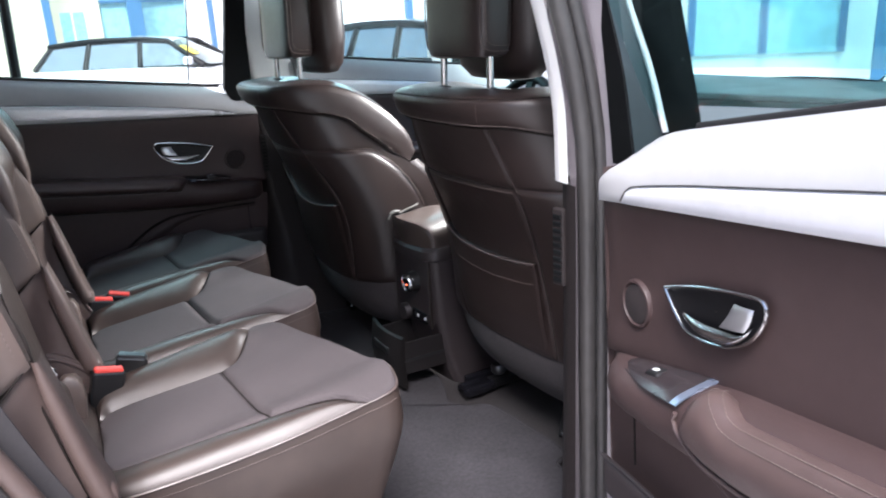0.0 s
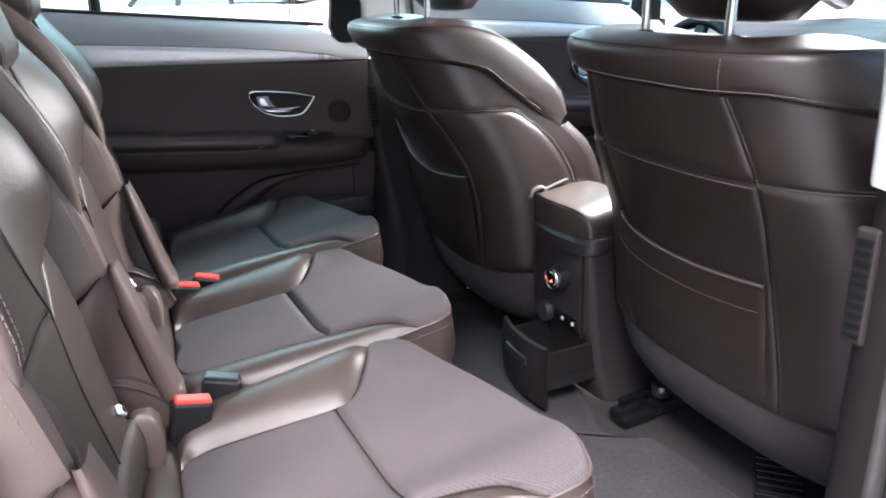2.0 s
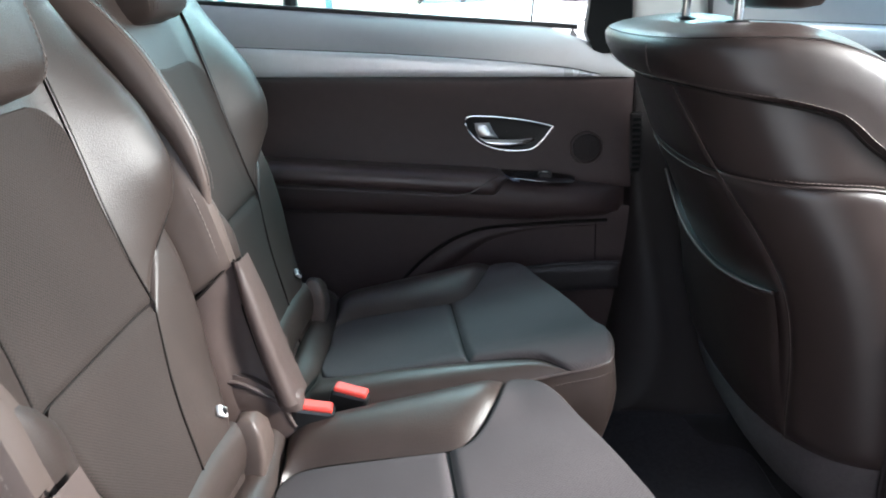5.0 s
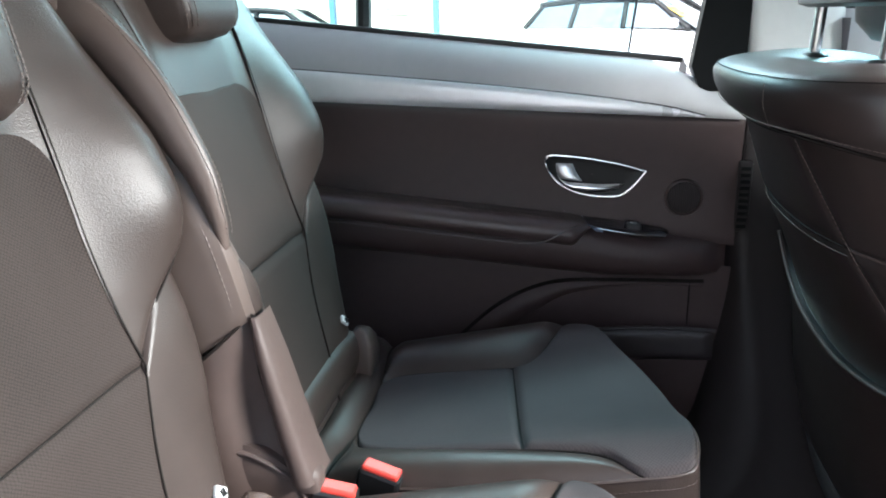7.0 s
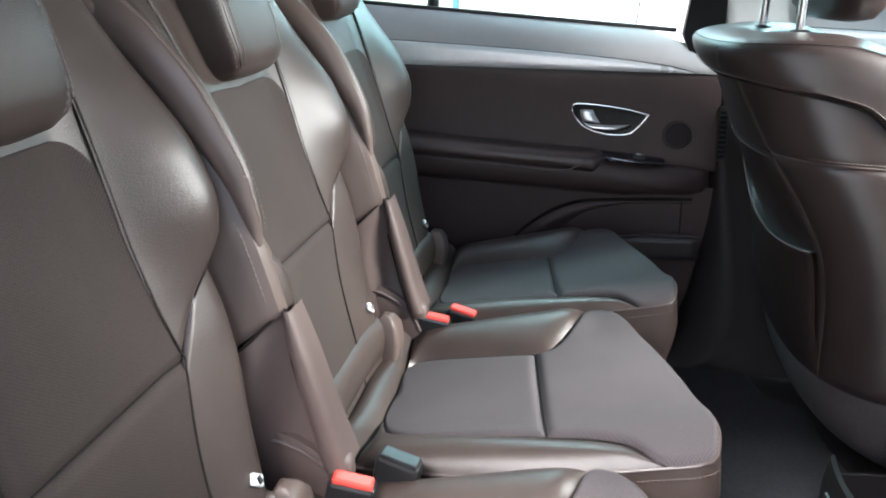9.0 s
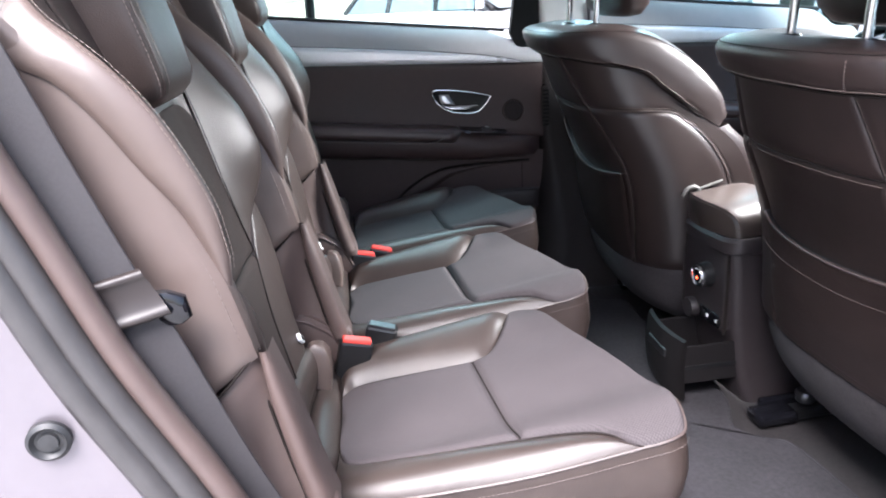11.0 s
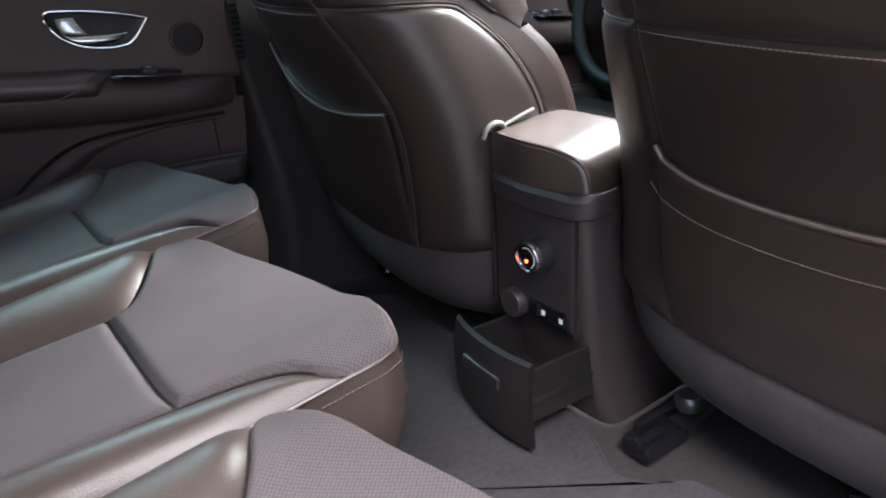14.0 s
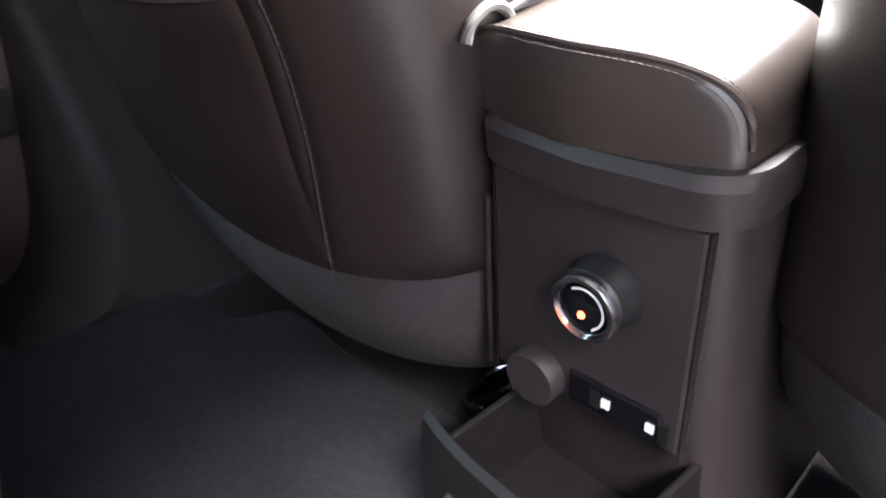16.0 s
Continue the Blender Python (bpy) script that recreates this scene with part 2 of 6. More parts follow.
def frames(c):
    T = np.gradient(c, axis=0)
    T /= np.maximum(np.linalg.norm(T, axis=1, keepdims=True), 1e-9)
    up = np.array((0.13, 0.21, 0.97))
    S = np.cross(T, up)
    S /= np.maximum(np.linalg.norm(S, axis=1, keepdims=True), 1e-9)
    return T, S, np.cross(S, T)


def tube(name, points, r, material, parent=None, n=30, k=8, label="", closed=False, flat=1.0):
    c = spl(list(points) + ([points[0]] if closed else []), n)
    T, S, U = frames(c)
    a = np.linspace(0, 2 * np.pi, k, endpoint=False)
    V = c[:, None] + r * (np.cos(a)[None, :, None] * S[:, None] + flat * np.sin(a)[None, :, None] * U[:, None])
    f = grid_faces(n, k, True)
    if not closed:
        f += [tuple(range(k)), tuple(range((n - 1) * k, n * k))[::-1]]
    return obj(name, V.reshape(-1, 3), f, material, parent, label)


def strip(name, points, side, width, thick, material, parent=None, n=30, label=""):
    """A flat band along a curve, with its width along the directions given."""
    c = spl(points, n)
    s = spl(side, n) if np.array(side).ndim == 2 else np.repeat([side], n, 0)
    s = s / np.linalg.norm(s, axis=1, keepdims=True)
    T = np.gradient(c, axis=0)
    N = np.cross(T, s)
    N /= np.linalg.norm(N, axis=1, keepdims=True)
    V = np.stack([c - s * width / 2, c - s * width / 2 * 0.96 + N * thick, c + s * width / 2 * 0.96 + N * thick, c + s * width / 2], 1)
    return obj(name, V.reshape(-1, 3), grid_faces(n, 4, True) + [(0, 1, 2, 3), tuple(range(4 * n - 4, 4 * n))[::-1]], material, parent, label, smooth=False)


def stitches(name, curve, material, parent, out=(0, 0, 1), lift=0.001, step=0.0056, length=0.0036, r=0.00055):
    """A row of single thread stitches along a curve in space."""
    c = np.array(curve, float)
    total = np.linalg.norm(np.diff(c, axis=0), axis=1).sum()
    k = max(4, int(total / step))
    c = spl(c[:: max(1, len(c) // 40)] if len(c) > 80 else c, k + 1)
    o = np.array(out, float)
    o /= np.linalg.norm(o)
    V, F = [], []
    for a, b in zip(c[:-1], c[1:]):
        t = (b - a) / max(np.linalg.norm(b - a), 1e-9)
        s = np.cross(t, o)
        p, q = a + o * lift, a + t * length + o * lift
        i = len(V)
        for e in (p, q):
            V += [e - s * r, e + o * r, e + s * r, e - o * r]
        F += [(i, i + 1, i + 5, i + 4), (i + 1, i + 2, i + 6, i + 5), (i + 2, i + 3, i + 7, i + 6), (i + 3, i, i + 4, i + 7), (i, i + 3, i + 2, i + 1), (i + 4, i + 5, i + 6, i + 7)]
    return obj(name, V, F, material, parent, smooth=False)


def box(name, lo, hi, material, parent=None, bevel=0.004, label="", seg=2, m=None):
    bm = bmesh.new()
    bmesh.ops.create_cube(bm, size=1)
    c, d = (np.array(lo) + np.array(hi)) / 2, np.array(hi) - np.array(lo)
    for v in bm.verts:
        v.co = Vector(c + np.array(v.co) * d)
    if bevel:
        bmesh.ops.bevel(bm, geom=bm.edges[:], offset=min(bevel, min(abs(d)) * 0.45), segments=seg, affect="EDGES", profile=0.5)
    if m is not None:
        bm.transform(m)
    return part(name, bm, material, parent, label, smooth=False)


def lathe(name, prof, material, parent=None, k=28, m=None, label=""):
    """Turned about z: prof is (radius, height)."""
    a = np.linspace(0, 2 * np.pi, k, endpoint=False)
    V = np.array([[(r * math.cos(t), r * math.sin(t), h) for t in a] for r, h in prof]).reshape(-1, 3)
    n = len(prof)
    if m is not None:
        M = np.array(m)
        V = V @ M[:3, :3].T + M[:3, 3]
    return obj(name, V, grid_faces(n, k, True) + [tuple(range(k))[::-1], tuple(range((n - 1) * k, n * k))], material, parent, label)


def blob(name, secs, material, parent=None, k=28, label="", power=3.0, m=None):
    """A rounded solid through rounded-square sections (x, y, z, half depth, half width)."""
    a = np.linspace(0, 2 * np.pi, k, endpoint=False)
    e = 2 / power
    cx, sy = np.sign(np.cos(a)) * abs(np.cos(a)) ** e, np.sign(np.sin(a)) * abs(np.sin(a)) ** e
    V = np.array([np.stack([x + hx * cx, y + hy * sy, np.full(k, z)], 1) for x, y, z, hx, hy in secs]).reshape(-1, 3)
    if m is not None:
        M = np.array(m)
        V = V @ M[:3, :3].T + M[:3, 3]
    n = len(secs)
    return obj(name, V, grid_faces(n, k, True) + [tuple(range(k))[::-1], tuple(range((n - 1) * k, n * k))], material, parent, label)


def smooth01(a, b, x):
    t = np.clip((x - a) / (b - a), 0, 1)
    return t * t * (3 - 2 * t)


# ---- rear seats ----
def cushion_z(x, v):
    ridge = np.where(v > 0, 0.020, 0.016) * np.exp(-((np.abs(v) - 0.165) / 0.045) ** 2) * (1 - 0.5 * smooth01(0.04, 0.10, x) * (v > 0))
    return 0.30 + 0.19 * x + ridge + 0.004 * smooth01(-0.19, -0.27, x)


def cushion(x, v):
    return np.stack([x, v, cushion_z(x, v)], -1)


def knots(table, z):
    return np.interp(z, [k[0] for k in table], [k[1] for k in table])


def eased(table, n=90):
    """The same knots, run through a smooth curve."""
    return [tuple(p) for p in spl(table, n)]


BACK_BASE = eased([(0.24, -0.250), (0.30, -0.260), (0.36, -0.270), (0.44, -0.290), (0.52, -0.308), (0.62, -0.334), (0.736, -0.368), (0.80, -0.388), (0.90, -0.424), (0.98, -0.455)])
WING_NEAR = eased([(0.50, 0.052), (0.56, 0.062), (0.60, 0.070), (0.648, 0.080), (0.685, 0.085), (0.731, 0.081), (0.769, 0.073), (0.802, 0.060), (0.834, 0.042), (0.86, 0.022), (0.90, 0.004)])
LOW_NEAR = eased([(0.24, 0.012), (0.30, 0.016), (0.36, 0.024), (0.42, 0.035), (0.48, 0.049), (0.527, 0.057), (0.564, 0.060), (0.607, 0.061), (0.66, 0.056)])
WING_FAR = eased([(0.50, 0.010), (0.55, 0.016), (0.576, 0.022), (0.61, 0.036), (0.66, 0.056), (0.70, 0.056), (0.73, 0.050), (0.795, 0.024), (0.86, 0.008), (0.90, 0.002)])
LOW_FAR = eased([(0.24, 0.014), (0.30, 0.014), (0.40, 0.012), (0.50, 0.014), (0.55, 0.016), (0.60, 0.012), (0.66, 0.0)])


def back_x(v, z, low=False):
    """The front of a rear backrest; v is counted from the backrest's middle."""
    near, far = (LOW_NEAR, LOW_FAR) if low else (WING_NEAR, WING_FAR)
    hollow = np.clip((np.abs(v) - 0.085) / 0.12, 0, 1) ** 1.5
    h = np.where(v < 0, knots(near, z) * (smooth01(0.075, 0.185, np.abs(v)) if low else hollow), knots(far, z) * smooth01(0.075, 0.185, v) - 0.014 * smooth01(0.175, 0.215, v))
    return knots(BACK_BASE, z) + h


BACK_V = -0.06


def backrest(v, z):
    return np.stack([back_x(v, z), v + BACK_V, z], -1)


def backrest_low(v, z):
    return np.stack([back_x(v, z, True), v + BACK_V, z], -1)


def rear_seat(at, label, belt_side, raised=0.0):
    s = thing("rear_seat", label, "car seat", group="rear seat row", at=at)
    far_in = [(-0.207, 0.065), (-0.202, 0.090), (-0.178, 0.105), (-0.10, 0.10), (0.0, 0.088)]
    far_tip = [(0.0, 0.088), (0.03, 0.10), (0.06, 0.15), (0.082, 0.210)]
    near_in = [(-0.205, -0.05), (-0.200, -0.082), (-0.180, -0.110), (-0.10, -0.135), (0.03, -0.162)]
    near_tip = [(0.03, -0.162), (0.09, -0.175), (0.13, -0.19), (0.165, -0.221)]
    front_far = [(0.082, 0.210), (0.116, 0.192), (0.146, 0.135), (0.178, 0.045), (0.205, -0.05)]
    front_near = [(0.165, -0.221), (0.20, -0.220), (0.220, -0.207), (0.224, -0.15), (0.205, -0.05)]
    far_out = [(-0.215, 0.205), (-0.10, 0.210), (0.02, 0.213), (0.082, 0.210)]
    near_out = [(-0.215, -0.186), (-0.12, -0.203), (0.03, -0.219), (0.165, -0.221)]
    patch("cushion_insert_rear", far_in, near_in, cushion, CLOTH, s, 50, 44, 0.008, 0.014, label="perforated brown cloth centre panel")
    patch("cushion_insert_front", far_tip + front_far[1:], near_tip + front_near[1:], cushion, CLOTH, s, 80, 44, 0.009, 0.014, label="perforated brown cloth front panel", ends=(True, False, True, True))
    patch("cushion_bolster", far_out, far_in + far_tip[1:], cushion, LEATHER, s, 44, 20, 0.016, 0.05, label="smooth brown leather bolster")
    patch("cushion_bolster", near_in + near_tip[1:], near_out, cushion, LEATHER, s, 44, 20, 0.014, 0.035, label="smooth brown leather bolster")
    rear_line = [(-0.207, 0.065), (-0.207, 0.01), (-0.205, -0.05), (-0.208, -0.11), (-0.215, -0.186)]
    rl = spl([(-0.215, 0.205)] + rear_line, 40)
    roll_front = np.concatenate([rl, cushion_z(rl[:, 0], rl[:, 1])[:, None]], 1)
    loft("cushion_rear_roll", [roll_front, roll_front + (-0.012, 0, 0.016), roll_front + (-0.03, 0, 0.024), roll_front + (-0.046, 0, 0.018), roll_front + (-0.055, 0, -0.004), roll_front + (-0.06, 0, -0.03)], LEATHER, s, 40, 16, label="brown leather roll at the cushion's rear")
    seam = lambda pts, z=0.0015: tube("seam", np.concatenate([spl(pts, 30), (cushion_z(spl(pts, 30)[:, 0], spl(pts, 30)[:, 1]) + z)[:, None]], 1), 0.0013, SEAM, s, 30, 6)
    seam([(0.0, 0.088), (0.03, -0.162)])
    seam(far_in + far_tip[1:])
    seam(near_in + near_tip[1:])
    seam([far_in[0], near_in[0]])
    seam([(-0.207, 0.065), (-0.215, 0.205)])
    seam([(-0.205, -0.05), (-0.215, -0.186)])
    outline = far_out + front_far[1:] + front_near[::-1][1:] + near_out[::-1][1:]
    edge = spl(outline, 120)
    top = np.concatenate([edge, cushion_z(edge[:, 0], edge[:, 1])[:, None]], 1)
    c = np.array([-0.05, 0.0])
    mid = np.concatenate([c + (edge - c) * 1.012, (top[:, 2] - 0.075)[:, None]], 1)
    low = np.concatenate([c + (edge - c) * np.where(edge[:, :1] > 0, 0.86, 0.95), np.full((120, 1), 0.115)], 1)
    loft("cushion_side", [top, mid, low], LEATHER, s, 120, 10, label="brown leather cushion skirt")
    tube("piping", top + (0, 0, 0.0005), 0.0022, PIPING, s, 140, 6)
    below = np.concatenate([c + (edge - c) * 1.012, (top[:, 2] - 0.012)[:, None]], 1)
    stitches("stitching", below[75:], STITCH_DARK, s, (0.2, -1, 0.2), 0.0012)
    box("seat_base", (-0.24, -0.16, 0.03), (0.13, 0.17, 0.13), BLACK, s, 0.02, "black seat base and rails")

    # backrest
    up = [(0.112, 0.525), (0.104, 0.58), (0.101, 0.64), (0.104, 0.69), (0.103, 0.718), (0.092, 0.736), (0.070, 0.742)]
    inner = [(0.112, 0.525), (0.104, 0.58), (0.101, 0.64), (0.104, 0.69), (0.109, 0.74), (0.118, 0.80), (0.126, 0.86), (0.122, 0.895)]
    lo = [(0.062, 0.265), (0.066, 0.345), (0.074, 0.40), (0.090, 0.46), (0.112, 0.525)]
    edge_up = [(0.198, 0.598), (0.206, 0.64), (0.210, 0.70), (0.210, 0.76), (0.206, 0.81), (0.194, 0.85), (0.172, 0.880), (0.135, 0.897)]
    edge_far = [(0.206, 0.648), (0.211, 0.70), (0.211, 0.76), (0.206, 0.81), (0.194, 0.85), (0.172, 0.880), (0.135, 0.897)]
    neg = lambda pts: [(-v, z) for v, z in pts]
    fwd = (1, 0, 0.5)
    patch("back_insert_upper", up, neg(up), backrest, CLOTH_BACK, s, 44, 34, 0.005, 0.010, fwd, "ribbed brown cloth backrest panel", (True, True, False, True))
    patch("back_insert_lower", lo, neg(lo), backrest_low, CLOTH_BACK, s, 30, 26, 0.005, 0.010, fwd, "ribbed brown cloth lumbar panel", (True, True, False, True))
    for sg in (1, -1):
        lowv = 0.150 if sg > 0 else 0.168
        f = lambda pts: [(sg * v, z) for v, z in pts]
        patch("back_bolster_upper", f(inner), f(edge_far if sg > 0 else edge_up), backrest, LEATHER, s, 60, 26, 0.006 if sg > 0 else 0.002, 0.016, fwd, "bulging brown leather side bolster", (True, True, sg < 0, True))
        patch("back_bolster_lower", f(lo), f([(lowv - 0.008, 0.265), (lowv, 0.345), (lowv + 0.018, 0.42), (0.186, 0.49), (0.196, 0.55), (0.200, 0.600 if sg < 0 else 0.655)]), backrest_low, LEATHER, s, 44, 20, 0.006, 0.016 if sg > 0 else 0.032, fwd, "brown leather lower bolster", (True, True, sg < 0, True))
    crown = [(0.104, 0.69), (0.109, 0.74), (0.118, 0.80), (0.126, 0.86), (0.122, 0.895)]
    patch("back_shoulder", crown, neg(crown), lambda v, z: backrest(v, z) + np.array((-0.002, 0, 0)), LEATHER, s, 28, 30, 0.005, 0.010, fwd, "smooth brown leather shoulder panel", (False, True, False, True))
    bseam = lambda pts, up=0.0: tube("seam", backrest(spl(pts, 30)[:, 0], spl(pts, 30)[:, 1]) + np.array((0.0008 + up, 0, 0.0004 + up * 0.3)), 0.0012, SEAM, s, 30, 6)
    bseam([(0.112, 0.525), (-0.112, 0.525)])
    bseam([(0.070, 0.742), (-0.070, 0.742)])
    for sg in (1, -1):
        bseam([(sg * v, z) for v, z in lo], 0.005 if sg > 0 else 0.0)
        bseam([(sg * v, z) for v, z in inner], 0.005 if sg > 0 else 0.0)
        bseam([(sg * v, z) for v, z in (((0.112, 0.525), (0.150, 0.572), (0.185, 0.618), (0.206, 0.648)) if sg > 0 else ((0.112, 0.525), (0.158, 0.556), (0.198, 0.598)))])
    # sides: a stitched upper wing that laps over the lower gusset, then the rear shell
    fc = spl(edge_far[::-1], 40)
    lc = spl([(0.200, 0.655), (0.196, 0.55), (0.186, 0.49), (0.168, 0.42), (0.150, 0.345), (0.142, 0.265)], 40)
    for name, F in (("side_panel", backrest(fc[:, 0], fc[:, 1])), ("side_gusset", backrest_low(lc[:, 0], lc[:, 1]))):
        loft(name, [F + (-0.0005, 0, 0), F + (-0.02, 0.006, 0), F + (-0.07, 0.010, 0), F + (-0.16, 0.008, 0)], LEATHER_LIT, s, 40, 12, label="brown leather backrest side in the lit tone")
    fc = spl(neg(edge_up[::-1]), 60)
    E = backrest(fc[:, 0], fc[:, 1])
    tip = E[-1] + np.array((-0.006, -0.004, -0.004))
    Y = lambda d: BACK_V - d
    low_edge = spl([(-0.475, Y(0.206), 0.842), (-0.407, Y(0.214), 0.815), (-0.380, Y(0.215), 0.800), (-0.354, Y(0.215), 0.769), (-0.325, Y(0.214), 0.721), (-0.294, Y(0.211), 0.671), tuple(tip)], 60)
    loft("side_panel", [E, E * 0.55 + low_edge * 0.45 + (0, -0.005, 0), low_edge], LEATHER_LIT, s, 60, 14, 0.003, 0.010, (0, -1, 0), "brown leather wing side in the lit tone, top-stitched")
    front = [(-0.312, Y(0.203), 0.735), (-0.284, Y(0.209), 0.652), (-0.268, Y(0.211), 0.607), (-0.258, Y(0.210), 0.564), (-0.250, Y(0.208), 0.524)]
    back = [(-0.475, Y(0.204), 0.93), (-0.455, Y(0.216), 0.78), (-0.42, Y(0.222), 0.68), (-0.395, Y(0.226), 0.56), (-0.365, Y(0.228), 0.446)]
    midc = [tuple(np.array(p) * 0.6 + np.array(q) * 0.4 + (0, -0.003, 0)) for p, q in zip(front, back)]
    loft("side_gusset", [front, midc, back], LEATHER_LIT, s, 50, 14, 0.004, 0.016, (0, -1, 0), "brown leather side gusset in the lit tone")
    loft("side_rear", [back, [(x - 0.14, y, z) for x, y, z in back]], LEATHER_LIT, s, 30, 4)
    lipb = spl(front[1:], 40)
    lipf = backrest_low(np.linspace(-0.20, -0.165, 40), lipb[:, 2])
    loft("gusset_lip", [lipb, lipb * 0.5 + lipf * 0.5 + (0.003, 0, 0.002), lipf], LEATHER_LIT, s, 40, 8)
    stitches("stitching", (E * 0.94 + low_edge * 0.06 + (0, -0.001, 0))[8:57], STITCH, s, (0.5, -1, 0.2), 0.0022, 0.0062, 0.0042, 0.0006)
    stitches("stitching", (E + (0.0006, 0.006, 0.0))[8:57], STITCH, s, (0.9, -0.3, 0.3), 0.0006, 0.0062, 0.0042, 0.0005)
    stitches("stitching", np.array(spl([(x - 0.010, y - 0.001, z) for x, y, z in front[1:]], 30)), STITCH, s, (0.2, -1, 0.1), 0.0042, 0.007, 0.0042, 0.0007)
    # the roll at the foot of the backrest, closed off by a seam
    rv = np.linspace(-0.17, 0.15, 12)
    roll = [[(x + 0.012 * abs(v / 0.16) ** 3, v + BACK_V, z + 0.006 * abs(v / 0.16) ** 3) for v in rv] for x, z in ((-0.272, 0.352), (-0.257, 0.345), (-0.249, 0.325), (-0.250, 0.298), (-0.262, 0.270))]
    loft("back_foot_roll", roll, LEATHER, s, 24, 14, label="brown leather roll at the backrest foot")
    tube("seam", [(x + 0.003, y, z + 0.001) for x, y, z in roll[0]], 0.0012, SEAM, s, 30, 6)
    zz = np.linspace(0.30, 0.885, 20)
    shell = [[(knots(BACK_BASE, z) - 0.14, v, z) for z in zz] for v in (-0.28, -0.06, 0.16)]
    loft("rear_shell", shell, PLASTIC, s, 20, 12, label="dark plastic seat rear shell")
    rim = np.array([(back_x(np.array(v), np.array(z)) - 0.001, v + BACK_V, z) for v, z in ((-0.194, 0.85), (-0.172, 0.880), (-0.135, 0.897), (-0.08, 0.897), (0, 0.897), (0.08, 0.897), (0.135, 0.897), (0.172, 0.880), (0.194, 0.85))])
    loft("shoulder_top", [rim, rim + (-0.05, 0, 0.014), rim + (-0.10, 0, 0.008), rim + (-0.14, 0, -0.02)], LEATHER, s, 40, 12)
    # plastic hinge cover with its raised front rail
    cov = lambda x, z, d=0.0: (x, -0.243 - d, z)
    outer = [cov(-0.345, 0.448, 0.046), cov(-0.292, 0.488, 0.040), cov(-0.264, 0.513, 0.028), cov(-0.249, 0.525, 0.012)]
    bottom = [cov(-0.36, 0.30, 0.046), cov(-0.29, 0.30, 0.042), cov(-0.25, 0.31, 0.030), cov(-0.216, 0.345, 0.012)]
    half = [tuple(np.array(a) * 0.5 + np.array(b) * 0.5 + (0, e, 0)) for a, b, e in zip(outer, bottom, (-0.004, -0.004, 0.014, 0.004))]
    loft("hinge_cover", [outer, half, bottom], BROWNPLASTIC, s, 24, 14, 0.002, 0.012, (0, -1, 0), "brown plastic hinge cover")
    line = np.array([(-0.246, 0.529), (-0.236, 0.47), (-0.220, 0.39), (-0.207, 0.335)])
    rail = lambda dx, dy, w: [(x + dx * k, -0.243 - dy * (0.55 + 0.45 * k), z) for (x, z), k in zip(line, (w, 0.8, 1.0, 1.15))]
    loft("cover_rail", [rail(0.016, -0.014, 0.4), rail(0.015, 0.018, 0.4), rail(0.009, 0.034, 0.4), rail(-0.005, 0.034, 0.4), rail(-0.011, 0.020, 0.4), rail(-0.012, -0.010, 0.4)], BROWNPLASTIC, s, 24, 22, label="raised front rail of the cover")
    # The gap along the cover's top edge.
    tube("cover_dark_line", [(x, y - 0.003, z + 0.003) for x, y, z in outer], 0.0014, SEAM, s, 24, 8)
    # Dark line for the shade in the crease behind the rail.
    tube("cover_dark_line", [(x - 0.0135, y - 0.002, z) for x, y, z in rail(0.0, 0.014, 0.4)][:4], 0.0016, SEAM, s, 24, 8)
    blob("rail_foot", [(-0.203, -0.258, 0.318, 0.006, 0.006), (-0.203, -0.258, 0.322, 0.016, 0.015), (-0.204, -0.258, 0.340, 0.017, 0.016), (-0.207, -0.258, 0.350, 0.012, 0.012), (-0.208, -0.258, 0.353, 0.004, 0.004)], BROWNPLASTIC, s, 20)
    # child-seat anchor tag, strap tongue, belt buckles
    tag = box("anchor_tag", (-0.003, -0.0065, -0.0085), (0.003, 0.0065, 0.0085), WHITE, s, 0.002, "small white child-seat anchor tag", m=pose(-0.258, 0.075, 0.378, 0, -22, 0) @ pose(0, 0, 0, 45))
    box("tag_symbol", (-0.001, -0.0032, -0.0045), (0.005, 0.0032, 0.0035), BLACK, tag, 0.001, m=pose(-0.258, 0.075, 0.378, 0, -22, 0))
    blob("anchor_flap", [(-0.246, 0.108, 0.270, 0.022, 0.028), (-0.243, 0.108, 0.305, 0.024, 0.028), (-0.240, 0.106, 0.335, 0.019, 0.022), (-0.240, 0.102, 0.351, 0.012, 0.014), (-0.241, 0.101, 0.356, 0.005, 0.008)], LEATHER_LIT, s, 24, "folded leather anchor flap", power=7.0)
    if belt_side:
        arch = [(-0.295, 0.150, 0.374), (-0.265, 0.152, 0.371), (-0.237, 0.156, 0.354), (-0.214, 0.160, 0.330), (-0.200, 0.162, 0.298)]
        foot = [(-0.31, 0.150, 0.25), (-0.28, 0.152, 0.25), (-0.25, 0.156, 0.25), (-0.22, 0.160, 0.25), (-0.20, 0.162, 0.25)]
        cov2 = loft("recliner_cover", [foot, arch, [(x, y + 0.022, z) for x, y, z in arch], [(x, y + 0.022, z) for x, y, z in foot]], BROWNPLASTIC, s, 24, 14, label="dark plastic recliner cover")
        tube("cover_rim", arch, 0.003, BROWNPLASTIC, cov2, 24, 8)
    for k, (bx, by, bz, red) in enumerate(belt_side):
        m = pose(bx, by, bz, 0, 14, 6 - 14 * k)
        b = box("buckle", (-0.027, -0.013, -0.05), (0.027, 0.013, 0.050), BLACK, s, 0.005, "black seat belt buckle", m=m)
